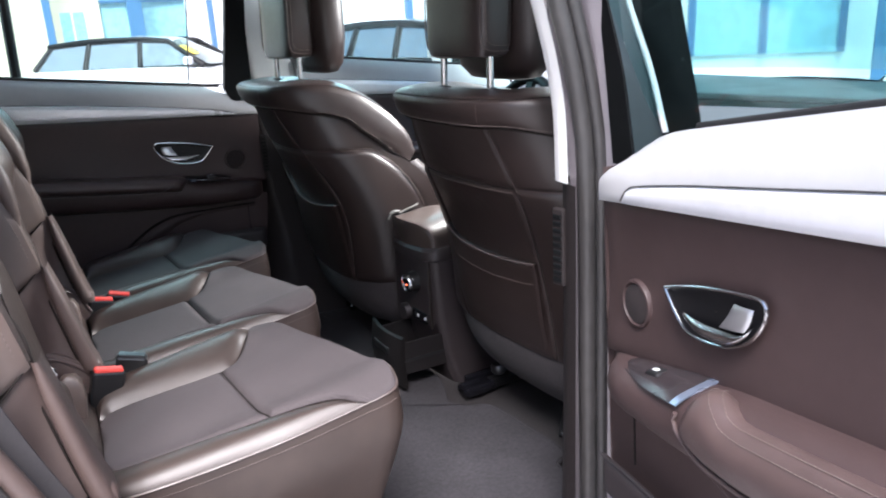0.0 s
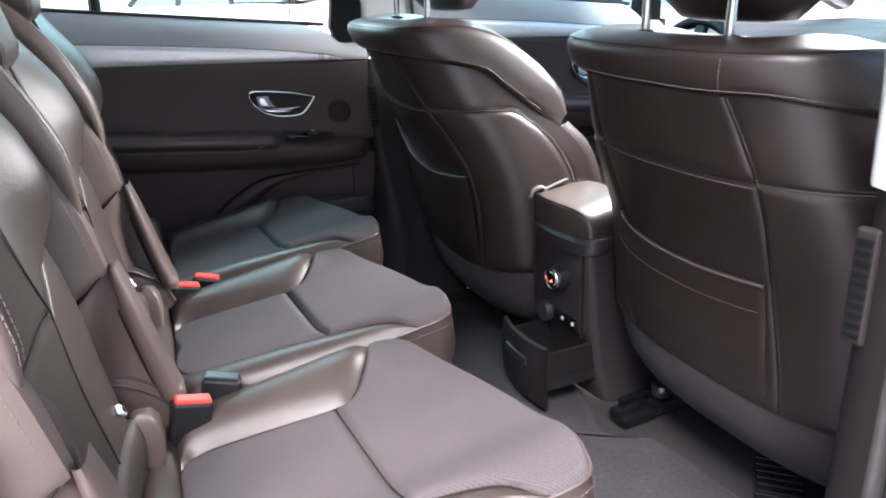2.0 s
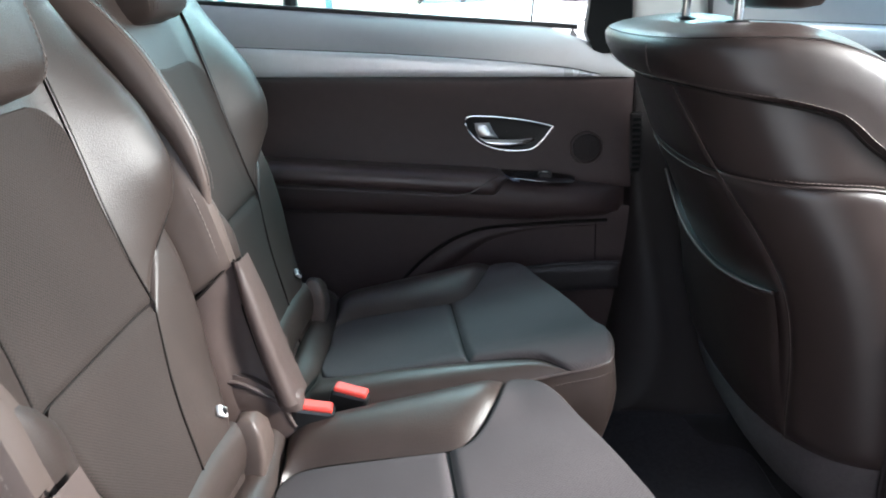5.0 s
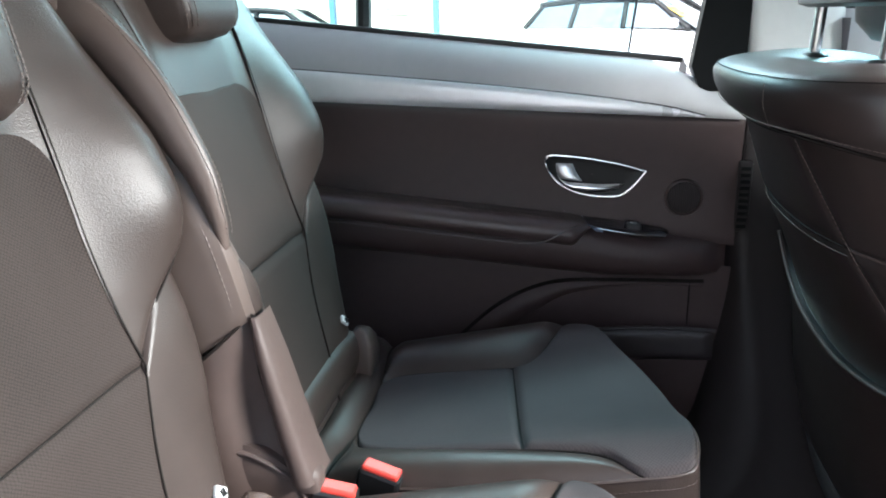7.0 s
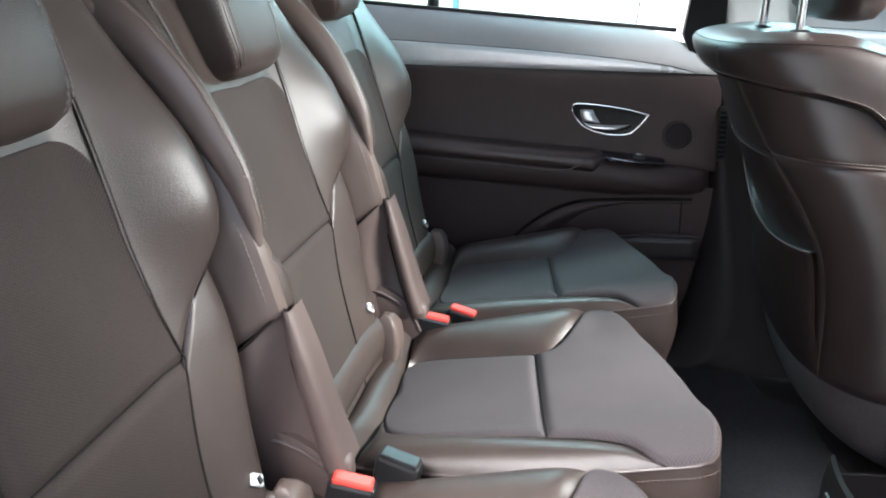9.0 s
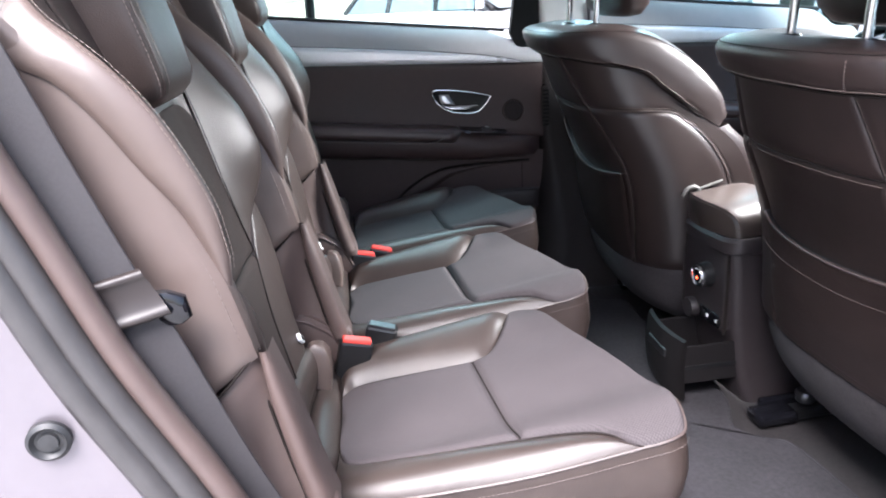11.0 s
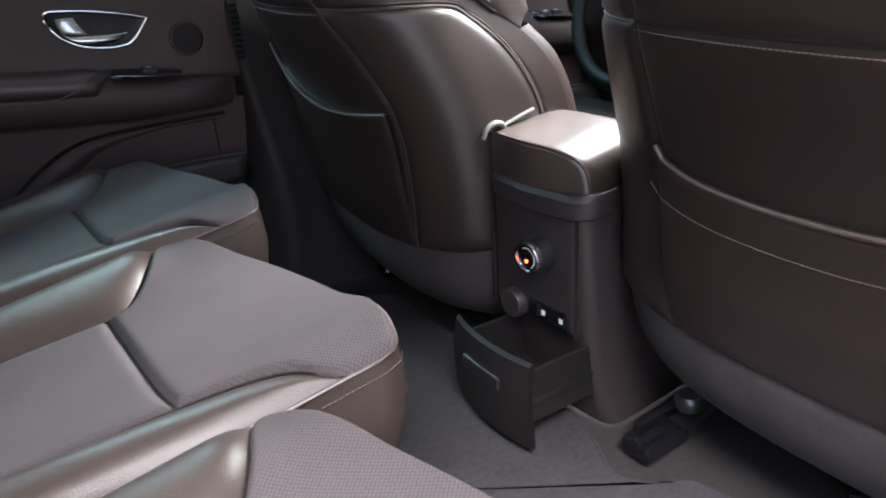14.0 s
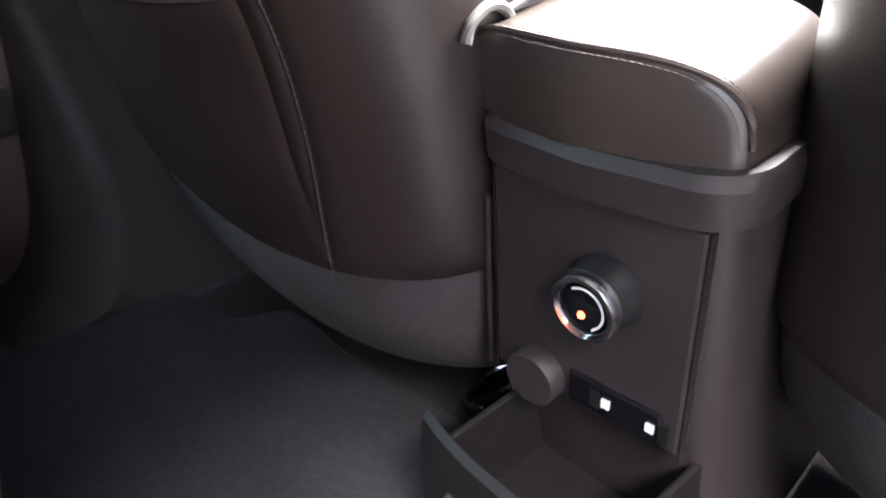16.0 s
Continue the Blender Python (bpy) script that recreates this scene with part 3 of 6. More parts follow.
        if red:
            box("release_button", (-0.0235, -0.011, 0.046), (0.0235, 0.0095, 0.0545), RED, b, 0.003, "bright red release button", m=m)
        else:
            box("buckle_top", (-0.0235, -0.011, 0.046), (0.0235, 0.0095, 0.0535), BLACK, b, 0.002, m=m)
    # headrest
    hr = [(-0.004, 0.0, -0.086, 0.010, 0.030), (-0.002, 0.0, -0.084, 0.022, 0.052), (0.002, 0.0, -0.076, 0.030, 0.064), (0.005, 0.0, -0.058, 0.036, 0.071), (0.007, 0, 0.0, 0.038, 0.075), (0.006, 0, 0.05, 0.040, 0.077), (0.0, 0, 0.11, 0.040, 0.078), (-0.006, 0, 0.145, 0.034, 0.074), (-0.009, 0, 0.160, 0.022, 0.060), (-0.01, 0, 0.166, 0.008, 0.04)]
    M = pose(-0.388 - 0.3 * raised, BACK_V + 0.014, 0.832 + raised, 0, -16, 0)
    h = blob("headrest", hr, LEATHER, s, 60, "brown leather headrest", 6.5, M)
    if raised:
        for y in (-0.05, 0.05):
            tube("headrest_post", [(-0.43, BACK_V + 0.012 + y, 0.86), (-0.39, BACK_V + 0.012 + y, 0.90)], 0.006, CHROME, s, 6, 10, "chrome headrest post")
    ring = np.array(hr)[2:8]
    for sg in (1, -1):
        for kx, ky in ((0.975, 0.78), (0.78, 0.975)):
            path = [tuple(M @ Vector((x + hx * kx, sg * hy * ky, z))) for x, y, z, hx, hy in ring]
            stitches("stitching", spl(path, 24), STITCH, h, (0.7, sg * 0.7, 0), 0.0006, 0.0062, 0.0042, 0.0006)
        tube("seam", [tuple(M @ Vector((x + hx * 0.90, sg * hy * 0.895, z))) for x, y, z, hx, hy in ring], 0.0006, PIPING, h, 24, 6)
    return s


PITCH = 0.43
for k, (lab, bk) in enumerate((
        ("brown leather rear seat beside the open door, cloth centre", [(-0.192, 0.145, 0.283, True), (-0.150, 0.200, 0.280, False)]),
        ("brown leather middle rear seat with cloth centre", [(-0.187, 0.175, 0.270, True), (-0.148, 0.235, 0.258, True)]),
        ("brown leather rear seat against the closed door", []))):
    rear_seat(pose(0, -0.44 + PITCH * k, 0), lab, bk, 0.05 if k == 2 else 0.0)


# ---- front seats ----
SEAT_REAR = eased([(0.04, 0.095), (0.15, 0.085), (0.255, 0.076), (0.35, 0.068), (0.44, 0.052), (0.52, 0.022), (0.596, -0.014), (0.71, -0.056), (0.80, -0.085)])
SEAT_HALF = eased([(0.04, 0.285), (0.15, 0.29), (0.25, 0.293), (0.45, 0.285), (0.60, 0.262), (0.72, 0.238), (0.80, 0.225)])


def front_seat(at, label, fold, seam, pocket, rails, head, band, full=0.0, slim=0.0):
    """fold and seam: the upright seams of the rear face; pocket: the rim of the map pocket; all (y, z), y towards the far side of the car."""
    s = thing("front_seat", label, "car seat", group="front seats", at=at)
    A0, DEEP, ex = 0.34, 0.15, 2 / 2.6

    def half(side, z):
        return knots(SEAT_HALF, z) + np.where(np.asarray(side) > 0, full * smooth01(0.74, 0.50, z) - slim * smooth01(0.46, 0.64, z), 0.0)

    def surf(a, z):
        """a runs round the seat: 0 is the middle of the rear face; past A0 it runs forward along the cheek."""
        th = np.clip(np.abs(a) / A0, 0, 1) * np.pi / 2
        run = np.clip(np.abs(a) - A0, 0, None)
        x = knots(SEAT_REAR, z) + DEEP * (1 - np.clip(np.cos(th), 0, 1) ** ex) + run
        return np.stack([x, np.sign(a) * half(a, z) * np.sin(th) ** ex * (1 - 0.25 * run ** 1.5), z], -1)

    def rear_at(y, z):
        return float(np.sign(y) * A0 * 2 / np.pi * math.asin(min(1.0, abs(y) / half(y, z)) ** (1 / ex)))

    def cheek_at(x, z, e):
        d = x - float(knots(SEAT_REAR, z))
        return e * (A0 + d - DEEP if d > DEEP else A0 * 2 / np.pi * math.acos(max(0.0, 1 - d / DEEP) ** (1 / ex)))

    on_rear = lambda pts: [(rear_at(y, z), z) for y, z in pts]
    on_cheek = lambda pts, e: [(cheek_at(x, z, e), z) for x, z in pts]
    rear = (-1, 0, -0.3)
    Z0, ZS = 0.234, 0.592
    fo, se = on_rear(fold), on_rear(seam)
    low = lambda c: [p for p in c if p[1] < ZS - 0.01] + [(float(np.interp(ZS, [p[1] for p in c], [p[0] for p in c])), ZS)]
    high = lambda c: low(c)[-1:] + [p for p in c if p[1] > ZS + 0.01]
    patch("back_panel_lower", low(fo), low(se), surf, SEATBACK, s, 44, 40, 0.003, 0.012, rear, "brown leather seat back panel")
    patch("back_panel_upper", high(fo), high(se), surf, SEATBACK, s, 16, 40, 0.003, 0.012, rear)
    for c, e in ((fo, 1), (se, -1)):
        o = (-0.5, e, 0)
        arc = low(c)[-1:] + on_cheek([(0.13, 0.589), (0.19, 0.566), (0.25, 0.506), (0.290, 0.42), (0.297, 0.32), (0.292, Z0)], e)
        rim = c[-1:] + on_cheek([(0.085, 0.690), (0.149, 0.640), (0.205, 0.592), (0.262, 0.545), (0.308, 0.495), (0.336, 0.42), (0.345, 0.33), (0.34, Z0)], e)
        patch("cheek_lower", low(c), arc[::-1], surf, SEATBACK, s, 50, 34, 0.006, 0.02, o, "brown leather wrap-round side panel", ends=(True, False, True, True))
        patch("cheek_upper", arc, rim, surf, SEATBACK, s, 60, 20, 0.005, 0.014, o, "brown leather upper side panel", ends=(True, False, True, False))
        ac = spl(arc, 60)
        A3 = surf(ac[:, 0], ac[:, 1])
        tube("piping", A3 + np.array((0, e * 0.002, 0)), 0.0022, PIPING, s, 60, 6)
        stitches("stitching", (A3 + np.array((0, e * 0.003, 0.006)))[3:], STITCH, s, o, 0.003)
        F3 = spl([tuple(surf(np.array(a), np.array(z))) for a, z in rim[4:]], 30)
        loft("front_bolster", [F3, F3 * (1, 0.97, 1) + (0.022, 0, 0.004), F3 * (1, 0.86, 1) + (0.034, 0, 0.002), F3 * (1, 0.62, 1) + (0.02, 0, 0)], SEATBACK, s, 30, 14, label="brown leather front bolster")
    row = spl([low(fo)[-1], (0.0, ZS - 0.002), low(se)[-1]], 60)
    stitches("stitching", surf(row[:, 0], row[:, 1] - 0.006), STITCH, s, rear, 0.004)
    tube("seam", surf(row[:, 0], row[:, 1]) + np.array((-0.0005, 0, 0)), 0.0011, SEAM, s, 60, 6)
    for c in (fo, se):
        vert = spl(c, 50)
        tube("seam", surf(vert[:, 0], vert[:, 1]) + np.array((-0.0005, 0, 0)), 0.0011, SEAM, s, 50, 6)
    vert = spl(se, 50)
    stitches("stitching", surf(vert[:, 0] - 0.006, vert[:, 1]), STITCH, s, rear, 0.0035)
    # map pocket
    pt = on_rear(pocket)
    pb = [(a, Z0 + 0.006) for a, z in on_rear([(y, Z0) for y, z in pocket])]

    def pocket_surf(a, z):
        return surf(a, z) + np.array((-0.012, 0, 0)) * smooth01(Z0, Z0 + 0.10, z)[..., None]

    pk = patch("map_pocket", pt, pb, pocket_surf, SEATBACK, s, 44, 26, 0.003, 0.012, rear, "brown leather map pocket")
    pc = spl(pt, 44)
    P3 = pocket_surf(pc[:, 0], pc[:, 1])
    tube("pocket_rim", P3 + np.array((-0.001, 0, 0)), 0.0028, PIPING, pk, 44, 8)
    loft("pocket_mouth", [P3 + np.array((-0.001, 0, 0)), surf(pc[:, 0], pc[:, 1] + 0.001)], BLACK, pk, 44, 4)
    if full:
        stitches("stitching", P3 + np.array((0.006, 0, -0.036)), STITCH_DARK, pk, rear, 0.010)
    # collar: a padded band round the top that sweeps down both sides into a blunt tip
    side_low = [(0.262, 0.548), (0.205, 0.588), (0.149, 0.634), (0.085, 0.680)]
    side_top = [(0.280, 0.572), (0.268, 0.612), (0.222, 0.668), (0.166, 0.712), (0.112, 0.740), (0.05, 0.752)]
    back_low = [(y, (band[0] + band[1]) / 2 + (band[0] - band[1]) * y / 0.38) for y in (0.19, 0.10, 0.0, -0.10, -0.19)]
    back_top = [(y, 0.752) for y in (0.18, 0.09, 0.0, -0.09, -0.18)]
    capb = on_cheek(side_low, 1) + on_rear(back_low) + on_cheek(side_low[::-1], -1)
    capt = on_cheek(side_top, 1) + on_rear(back_top) + on_cheek(side_top[::-1], -1)
    cap = lambda a, z: surf(a, z) * np.array((1, 1.02, 1)) + np.array((-0.017, 0, 0)) * (1 - smooth01(0.25, 0.42, np.abs(a)))[..., None]
    n = 110
    At, Ab = spl(capt, n), spl(capb, n)
    T3, B3 = cap(At[:, 0], At[:, 1]), cap(Ab[:, 0], Ab[:, 1])
    away = np.stack([-np.cos(np.clip(At[:, 0] / A0, -1, 1) * np.pi / 2), np.sin(np.clip(At[:, 0] / A0, -1, 1) * np.pi / 2), np.zeros(n)], 1)
    tips = np.minimum(1, np.minimum(np.arange(n), n - 1 - np.arange(n)) / 8)[:, None]
    rows = [B3 - away * 0.016, B3 + away * 0.007 * tips, B3 * 0.75 + T3 * 0.25 + away * 0.011 * tips, B3 * 0.45 + T3 * 0.55 + away * 0.013 * tips, T3 + away * 0.008 * tips, T3 * np.array((1, 0.96, 1)) - away * 0.012 + np.array((0, 0, 0.010)) * tips, T3 * np.array((1, 0.84, 1)) - away * 0.045 + np.array((0.012, 0, 0.014)) * tips, T3 * np.array((1, 0.62, 1)) - away * 0.08 + np.array((0.02, 0, 0.004)), T3 * np.array((1, 0.3, 1)) - away * np.array((0.09, 0.0, 0)) + np.array((0.026, 0, 0.004)), T3 * np.array((1, 0.0, 1)) - away * np.array((0.09, 0.0, 0)) + np.array((0.028, 0, 0.004))]
    loft("collar", rows, SEATBACK, s, n, 40, label="padded brown leather collar and shoulders")
    stitches("stitching", (rows[1] * 0.72 + rows[2] * 0.28 + away * 0.0025)[4:-4], STITCH, s, rear, 0.001, 0.0062, 0.0042, 0.0006)
    # Dark tube under the collar's stitched edge, painting in its shadow gap.
    tube("seam", (B3 + away * 0.002 - np.array((0, 0, 0.003)))[4:-4], 0.0022, SEAM, s, 110, 6)
    tube("seam", (T3 + away * 0.005 + np.array((0, 0, 0.004)))[3:-3], 0.0006, SEAM, s, 100, 6)
    k0 = int(np.argmin(abs(B3[:, 1] + 0.125) + (B3[:, 0] > 0.1)))
    stitches("stitching", np.array([rows[j][k0] + away[k0] * 0.0015 for j in (1, 2, 3, 4)]), STITCH, s, rear, 0.001)
    # front face, cushion, felt skirt, base
    fz = np.linspace(0.2, 0.735, 12)
    loft("front_face", [[(0.30 * (0.595 - z) + 0.17, q, z) for z in fz] for q in (-0.2, 0, 0.2)], SEATBACK, s, 12, 8, label="brown leather backrest front")
    blob("cushion", [(0.50, 0, 0.14, 0.20, 0.20), (0.50, 0, 0.16, 0.22, 0.22), (0.50, 0, 0.28, 0.24, 0.23), (0.50, 0, 0.31, 0.22, 0.20)], SEATBACK, s, 32, "brown leather seat cushion", 5)
    sk_t = surf(np.linspace(-0.47, 0.47, 50), np.full(50, Z0 + 0.002)) * np.array((1, 0.985, 1)) + np.array((0.004, 0, 0))
    sk_m = sk_t * np.array((1, 0.985, 1)) + np.array((0.022, 0, -0.075))
    sk_l = sk_t * np.array((1, 0.95, 1)) + np.array((0.060, 0, -0.128))
    sk_b = sk_t * np.array((1, 0.92, 1)) + np.array((0.118, 0, -0.158))
    loft("felt_skirt", [sk_t, sk_m, sk_l, sk_b], FELT, s, 50, 16, 0.004, 0.02, rear, "grey-brown felt skirt under the backrest")
    box("seat_frame", (0.26, -0.19, 0.03), (0.66, 0.19, 0.15), BLACK, s, 0.02, "black seat frame")
    for q, dx in rails:
        rl = box("seat_rail", (0.105 + dx, q - 0.020, 0.006), (0.62, q + 0.020, 0.028), BLACK, s, 0.006, "black steel seat rail")
        box("rail_end", (0.085 + dx, q - 0.026, 0.006), (0.17 + dx, q + 0.026, 0.030), GLOSS, rl, 0.008, "moulded black rail end cover")
        box("rail_claw", (0.080 + dx, q - 0.012, 0.024), (0.135 + dx, q + 0.004, 0.042), GLOSS, rl, 0.006)
        box("rail_claw", (0.105 + dx, q + 0.010, 0.024), (0.20 + dx, q + 0.024, 0.048), GLOSS, rl, 0.006)
        lathe("rail_bolt", [(0.016, 0.034), (0.020, 0.040), (0.020, 0.052), (0.016, 0.058), (0.0, 0.059)], STEEL, rl, 20, pose(0.20 + dx, q + 0.004, 0))
    # headrest on two chrome posts
    M = pose(head[0], 0, 0, 0, 0, head[1])
    core = [(0.004, 0, 0.818, 0.028, 0.075), (0.004, 0, 0.822, 0.035, 0.090), (0.006, 0, 0.84, 0.040, 0.097), (0.012, 0, 0.98, 0.042, 0.098), (0.016, 0, 1.025, 0.036, 0.09), (0.018, 0, 1.035, 0.02, 0.06)]
    h = blob("headrest", core, SEATBACK, s, 48, "brown leather headrest with a boxed rear pad", 5.0, M)
    front = [(0.088, 0, 0.773, 0.010, 0.06), (0.088, 0, 0.778, 0.028, 0.095), (0.086, 0, 0.80, 0.044, 0.118), (0.088, 0, 0.86, 0.050, 0.128), (0.086, 0, 0.97, 0.052, 0.130), (0.080, 0, 1.03, 0.044, 0.118), (0.076, 0, 1.05, 0.02, 0.08)]
    blob("front_pad", front, SEATBACK, h, 44, "padded leather headrest cushion", 3.0, M)
    for e in (1, -1):
        edge = [tuple(M @ Vector(p)) for p in ((-0.020, e * 0.0925, 1.01), (-0.026, e * 0.0925, 0.90), (-0.026, e * 0.092, 0.845), (-0.010, e * 0.095, 0.831), (0.030, e * 0.095, 0.829))]
        tube("piping", edge, 0.0016, PIPING, h, 40, 6)
        edge = [tuple(M @ Vector(p)) for p in ((-0.013, e * 0.0965, 1.01), (-0.018, e * 0.0965, 0.90), (-0.018, e * 0.0965, 0.853), (-0.006, e * 0.0975, 0.840), (0.030, e * 0.0975, 0.838))]
        stitches("stitching", np.array(edge), STITCH, h, (0, e, 0), 0.001)
        row = [tuple(M @ Vector(p)) for p in ((0.112, e * 0.124, 1.0), (0.115, e * 0.125, 0.88), (0.104, e * 0.115, 0.812))]
        stitches("stitching", np.array(row), STITCH, h, (0.3, e, 0), 0.003)
    for y in (-0.078, 0.078):
        a, b = M @ Vector((-0.002, y, 0.73)), M @ Vector((0.002, y, 0.83))
        tube("headrest_post", [tuple(a), tuple(b)], 0.0068, CHROME, s, 8, 12, "chrome headrest post")
        lathe("post_sleeve", [(0.016, 0.750), (0.016, 0.762), (0.013, 0.765), (0.008, 0.766)], BLACK, s, 16, pose(a.x + 0.001, a.y, 0))
    return s


front_seat(pose(0.508, -0.385, 0, 0, 0, 5), "dark brown leather front seat beside the open door",
           [(0.166, 0.234), (0.178, 0.44), (0.174, 0.592), (0.163, 0.730)], [(-0.146, 0.234), (-0.128, 0.44), (-0.139, 0.592), (-0.114, 0.722)],
           [(0.178, 0.462), (0.165, 0.447), (0.12, 0.434), (0.03, 0.428), (-0.06, 0.431), (-0.127, 0.437)], [(0.215, 0.0), (-0.215, 0.0)], (-0.003, 0), (0.714, 0.707), 0.028)
front_seat(pose(0.343, 0.40, 0, 0, 0, -1), "dark brown leather front seat beside the closed doors",
           [(0.195, 0.234), (0.195, 0.44), (0.185, 0.592), (0.166, 0.730)], [(-0.212, 0.234), (-0.216, 0.448), (-0.17, 0.592), (-0.104, 0.728)],
           [(0.18, 0.51), (0.15, 0.475), (0.10, 0.450), (0.03, 0.435), (-0.07, 0.431), (-0.215, 0.446)], [(0.165, 0.105), (-0.232, 0.14)], (0.037, 9), (0.720, 0.702), 0.0, 0.026)


# ---- doors ----
GRILLE = weave("speaker_mesh", (0.042, 0.033, 0.033), (0.014, 0.011, 0.011), 0.0022)
DOORPAD = mat("brown_door_leather", (0.078, 0.053, 0.050), 0.36, vary=0.1, scale=25, bump=0.35, bscale=1100)
CLEAR = glass("clear_glass", (0.97, 0.98, 0.98))
CHANNEL = mat("grey_green_channel", (0.030, 0.043, 0.047), 0.35, vary=0.1)
BLUESTEEL = mat("blue_grey_metal", (0.30, 0.35, 0.46), 0.3, metal=0.7, vary=0.05)
SWITCHPLATE = mat("brown_gloss_plate", (0.03, 0.024, 0.026), 0.22, vary=0.1)
def door(at, label, sg, name="car_door", switches=1, L=1.02, du=0.0, near=False, split=False):
    """A door lining: u runs rearwards from the front edge, d points into the cabin."""
    s = thing(name, label, "car door", group="car doors", at=at)
    P = lambda u, d, z: np.stack(np.broadcast_arrays(u, sg * d, z), -1).astype(float)
    inn = (0, sg, 0)
    us = np.linspace(0, L, 14)
    K = L / 1.02
    trim = lambda u: 0.647 + 0.049 * u
    sill = lambda u: 0.690 + 0.1145 * u + (0.038 * smooth01(-0.005, 0.105, u) if near else 0.034 * smooth01(0.045, 0.13, u))
    arm_t = lambda u: 0.452 + 0.100 * u
    arm_b = lambda u: 0.372 + 0.085 * u - 0.010 * smooth01(0.10, 0.22, u)
    flat = lambda u, z: P(u, 0.0 * u, z)
    # belt capping in pale plastic, leaning outwards to the glass
    def cap(u, z):
        t = (z - trim(u)) / (sill(u) - trim(u))
        return P(u, 0.012 - 0.05 * np.clip(t, 0, 1) ** (2.2 + (5 * smooth01(0.10, 0.0, u) if near else 0)), z)
    patch("belt_capping", [(u, sill(u)) for u in us], [(u, trim(u)) for u in us], cap, LIGHTGREY, s, 60, 16, 0.004, 0.012, inn, "pale grey plastic belt capping")
    box("sill_strip", (0.0, 0, 0), (0.92 * K, 0.014, 0.010), RUBBER, s, 0.003, "black rubber window seal", m=pose(0.145 if near else 0.10, sg * -0.042, 0.741 if near else 0.734, 0, -6.5, 0) @ pose(0, -0.007, 0))
    # silver spear
    spear = lambda u: float(np.interp(u, (0.07, 0.108, 0.20, 0.384, 0.576, 0.757, 1.05), (0.003, 0.013, 0.024, 0.038, 0.047, 0.054, 0.060)))
    if near:
        spear = lambda u: float(np.interp(u, (0.066, 0.075, 0.09, 0.108, 0.20, 0.30, 0.384, 0.576, 0.757, 1.05), (0.010, 0.016, 0.021, 0.024, 0.031, 0.035, 0.039, 0.047, 0.054, 0.060)))
    sp_t = [(0.066, trim(0.066) + 0.004)] + [(u, trim(u) + 0.001 + spear(u)) for u in (0.075, 0.09, 0.12, 0.16, 0.22, 0.32, 0.45, 0.6, 0.78, L)]
    sp_b = [(0.066, trim(0.066) + 0.002)] + [(u, trim(u) + 0.001) for u in (0.075, 0.09, 0.12, 0.16, 0.22, 0.32, 0.45, 0.6, 0.78, L)]
    patch("silver_trim", sp_t, sp_b, lambda u, z: P(u, 0.017 + 0 * u, z), SILVER, s, 50, 10, 0.006, 0.012, inn, "satin silver trim strip")
    # Raised grey line that draws the groove's soft shadow above the trim.
    groove = spl(sp_t, 40)
    tube("trim_groove_shadow", [(u, sg * 0.0185, z + 0.001) for u, z in groove], 0.0011, SEAL, s, 60, 6)
    # brown upper panel
    mid = lambda u, z: P(u, 0.004 - 0.006 * np.sin(np.pi * np.clip((z - arm_t(u)) / (trim(u) - arm_t(u)), 0, 1)), z)
    patch("upper_panel", [(u, trim(u) - 0.001) for u in us], [(u, arm_t(u) - 0.02) for u in us], mid, PANEL, s, 50, 20, 0.004, 0.012, inn, "dark brown vinyl upper panel")
    # armrest: a long shelf with a padded rear part
    tt = np.linspace(0, np.pi, 16)
    ua = np.concatenate([np.linspace(0.012, 0.06, 8), np.linspace(0.08, L, 30)])
    rows = []
    for u in ua:
        g = smooth01(0.012, 0.06, u) * 0.35 + 0.65 * smooth01(0.0, 0.11, u)
        zt, zb = arm_t(u) - 0.012 * smooth01(0.30, 0.14, u), arm_b(u)
        rows.append([(u, sg * (0.058 * g * math.sin(t) ** 0.55 - 0.002), (zt + zb) / 2 + (zt - zb) / 2 * math.cos(t) * (0.75 + 0.25 * g)) for t in tt])
    arm = obj("armrest", np.array(rows).reshape(-1, 3), grid_faces(len(ua), 16), PANEL, s, "dark brown vinyl armrest shelf")
    if near:
        # full-depth pad: rounded front behind the silver band, stitched crown, grip slot along the lining
        def sec(u, q):
            T, slot = arm_t(u), float(smooth01(0.262, 0.285, np.array(u)))
            h = float(np.interp(u, (0.26, 0.288, 0.303, 0.32, 0.338), (0.002, 0.009, 0.002, -0.008, -0.0115)))
            zb = T + float(np.interp(u, (0.240, 0.254, 0.284, 0.332, 0.40), (-0.050, -0.060, -0.072, -0.078, -0.080)))
            c = spl([(0.0, T - 0.018 * slot), (0.016, T - 0.021 * slot), (0.028, T + h - 0.004), (0.044, T + h), (0.059, T + h - 0.006), (0.070, T + h - 0.025), (0.069, (T + h - 0.025 + zb) / 2), (0.056, zb), (0.02, zb - 0.006)], 65)
            return np.array([np.interp(q, np.linspace(0, 8, 65), c[:, m]) for m in (0, 1)])
        start = lambda q: float(np.interp(q, (0, 2, 3, 4, 5, 6, 7, 8), (0.262, 0.260, 0.257, 0.252, 0.244, 0.240, 0.244, 0.246)))
        vs_ = np.concatenate([np.linspace(0, 0.03, 7), np.linspace(0.05, 1, 44)])
        rows = []
        for v in vs_:
            pull = 0.016 * (1 - min(1.0, v / 0.03)) ** 2
            line = []
            for q in np.linspace(0, 8, 49):
                u = start(q) + v * (L - start(q))
                d, z = sec(u, q)
                line.append((u, sg * max(d - pull, 0.0), z - pull * 0.3))
            rows.append(line)
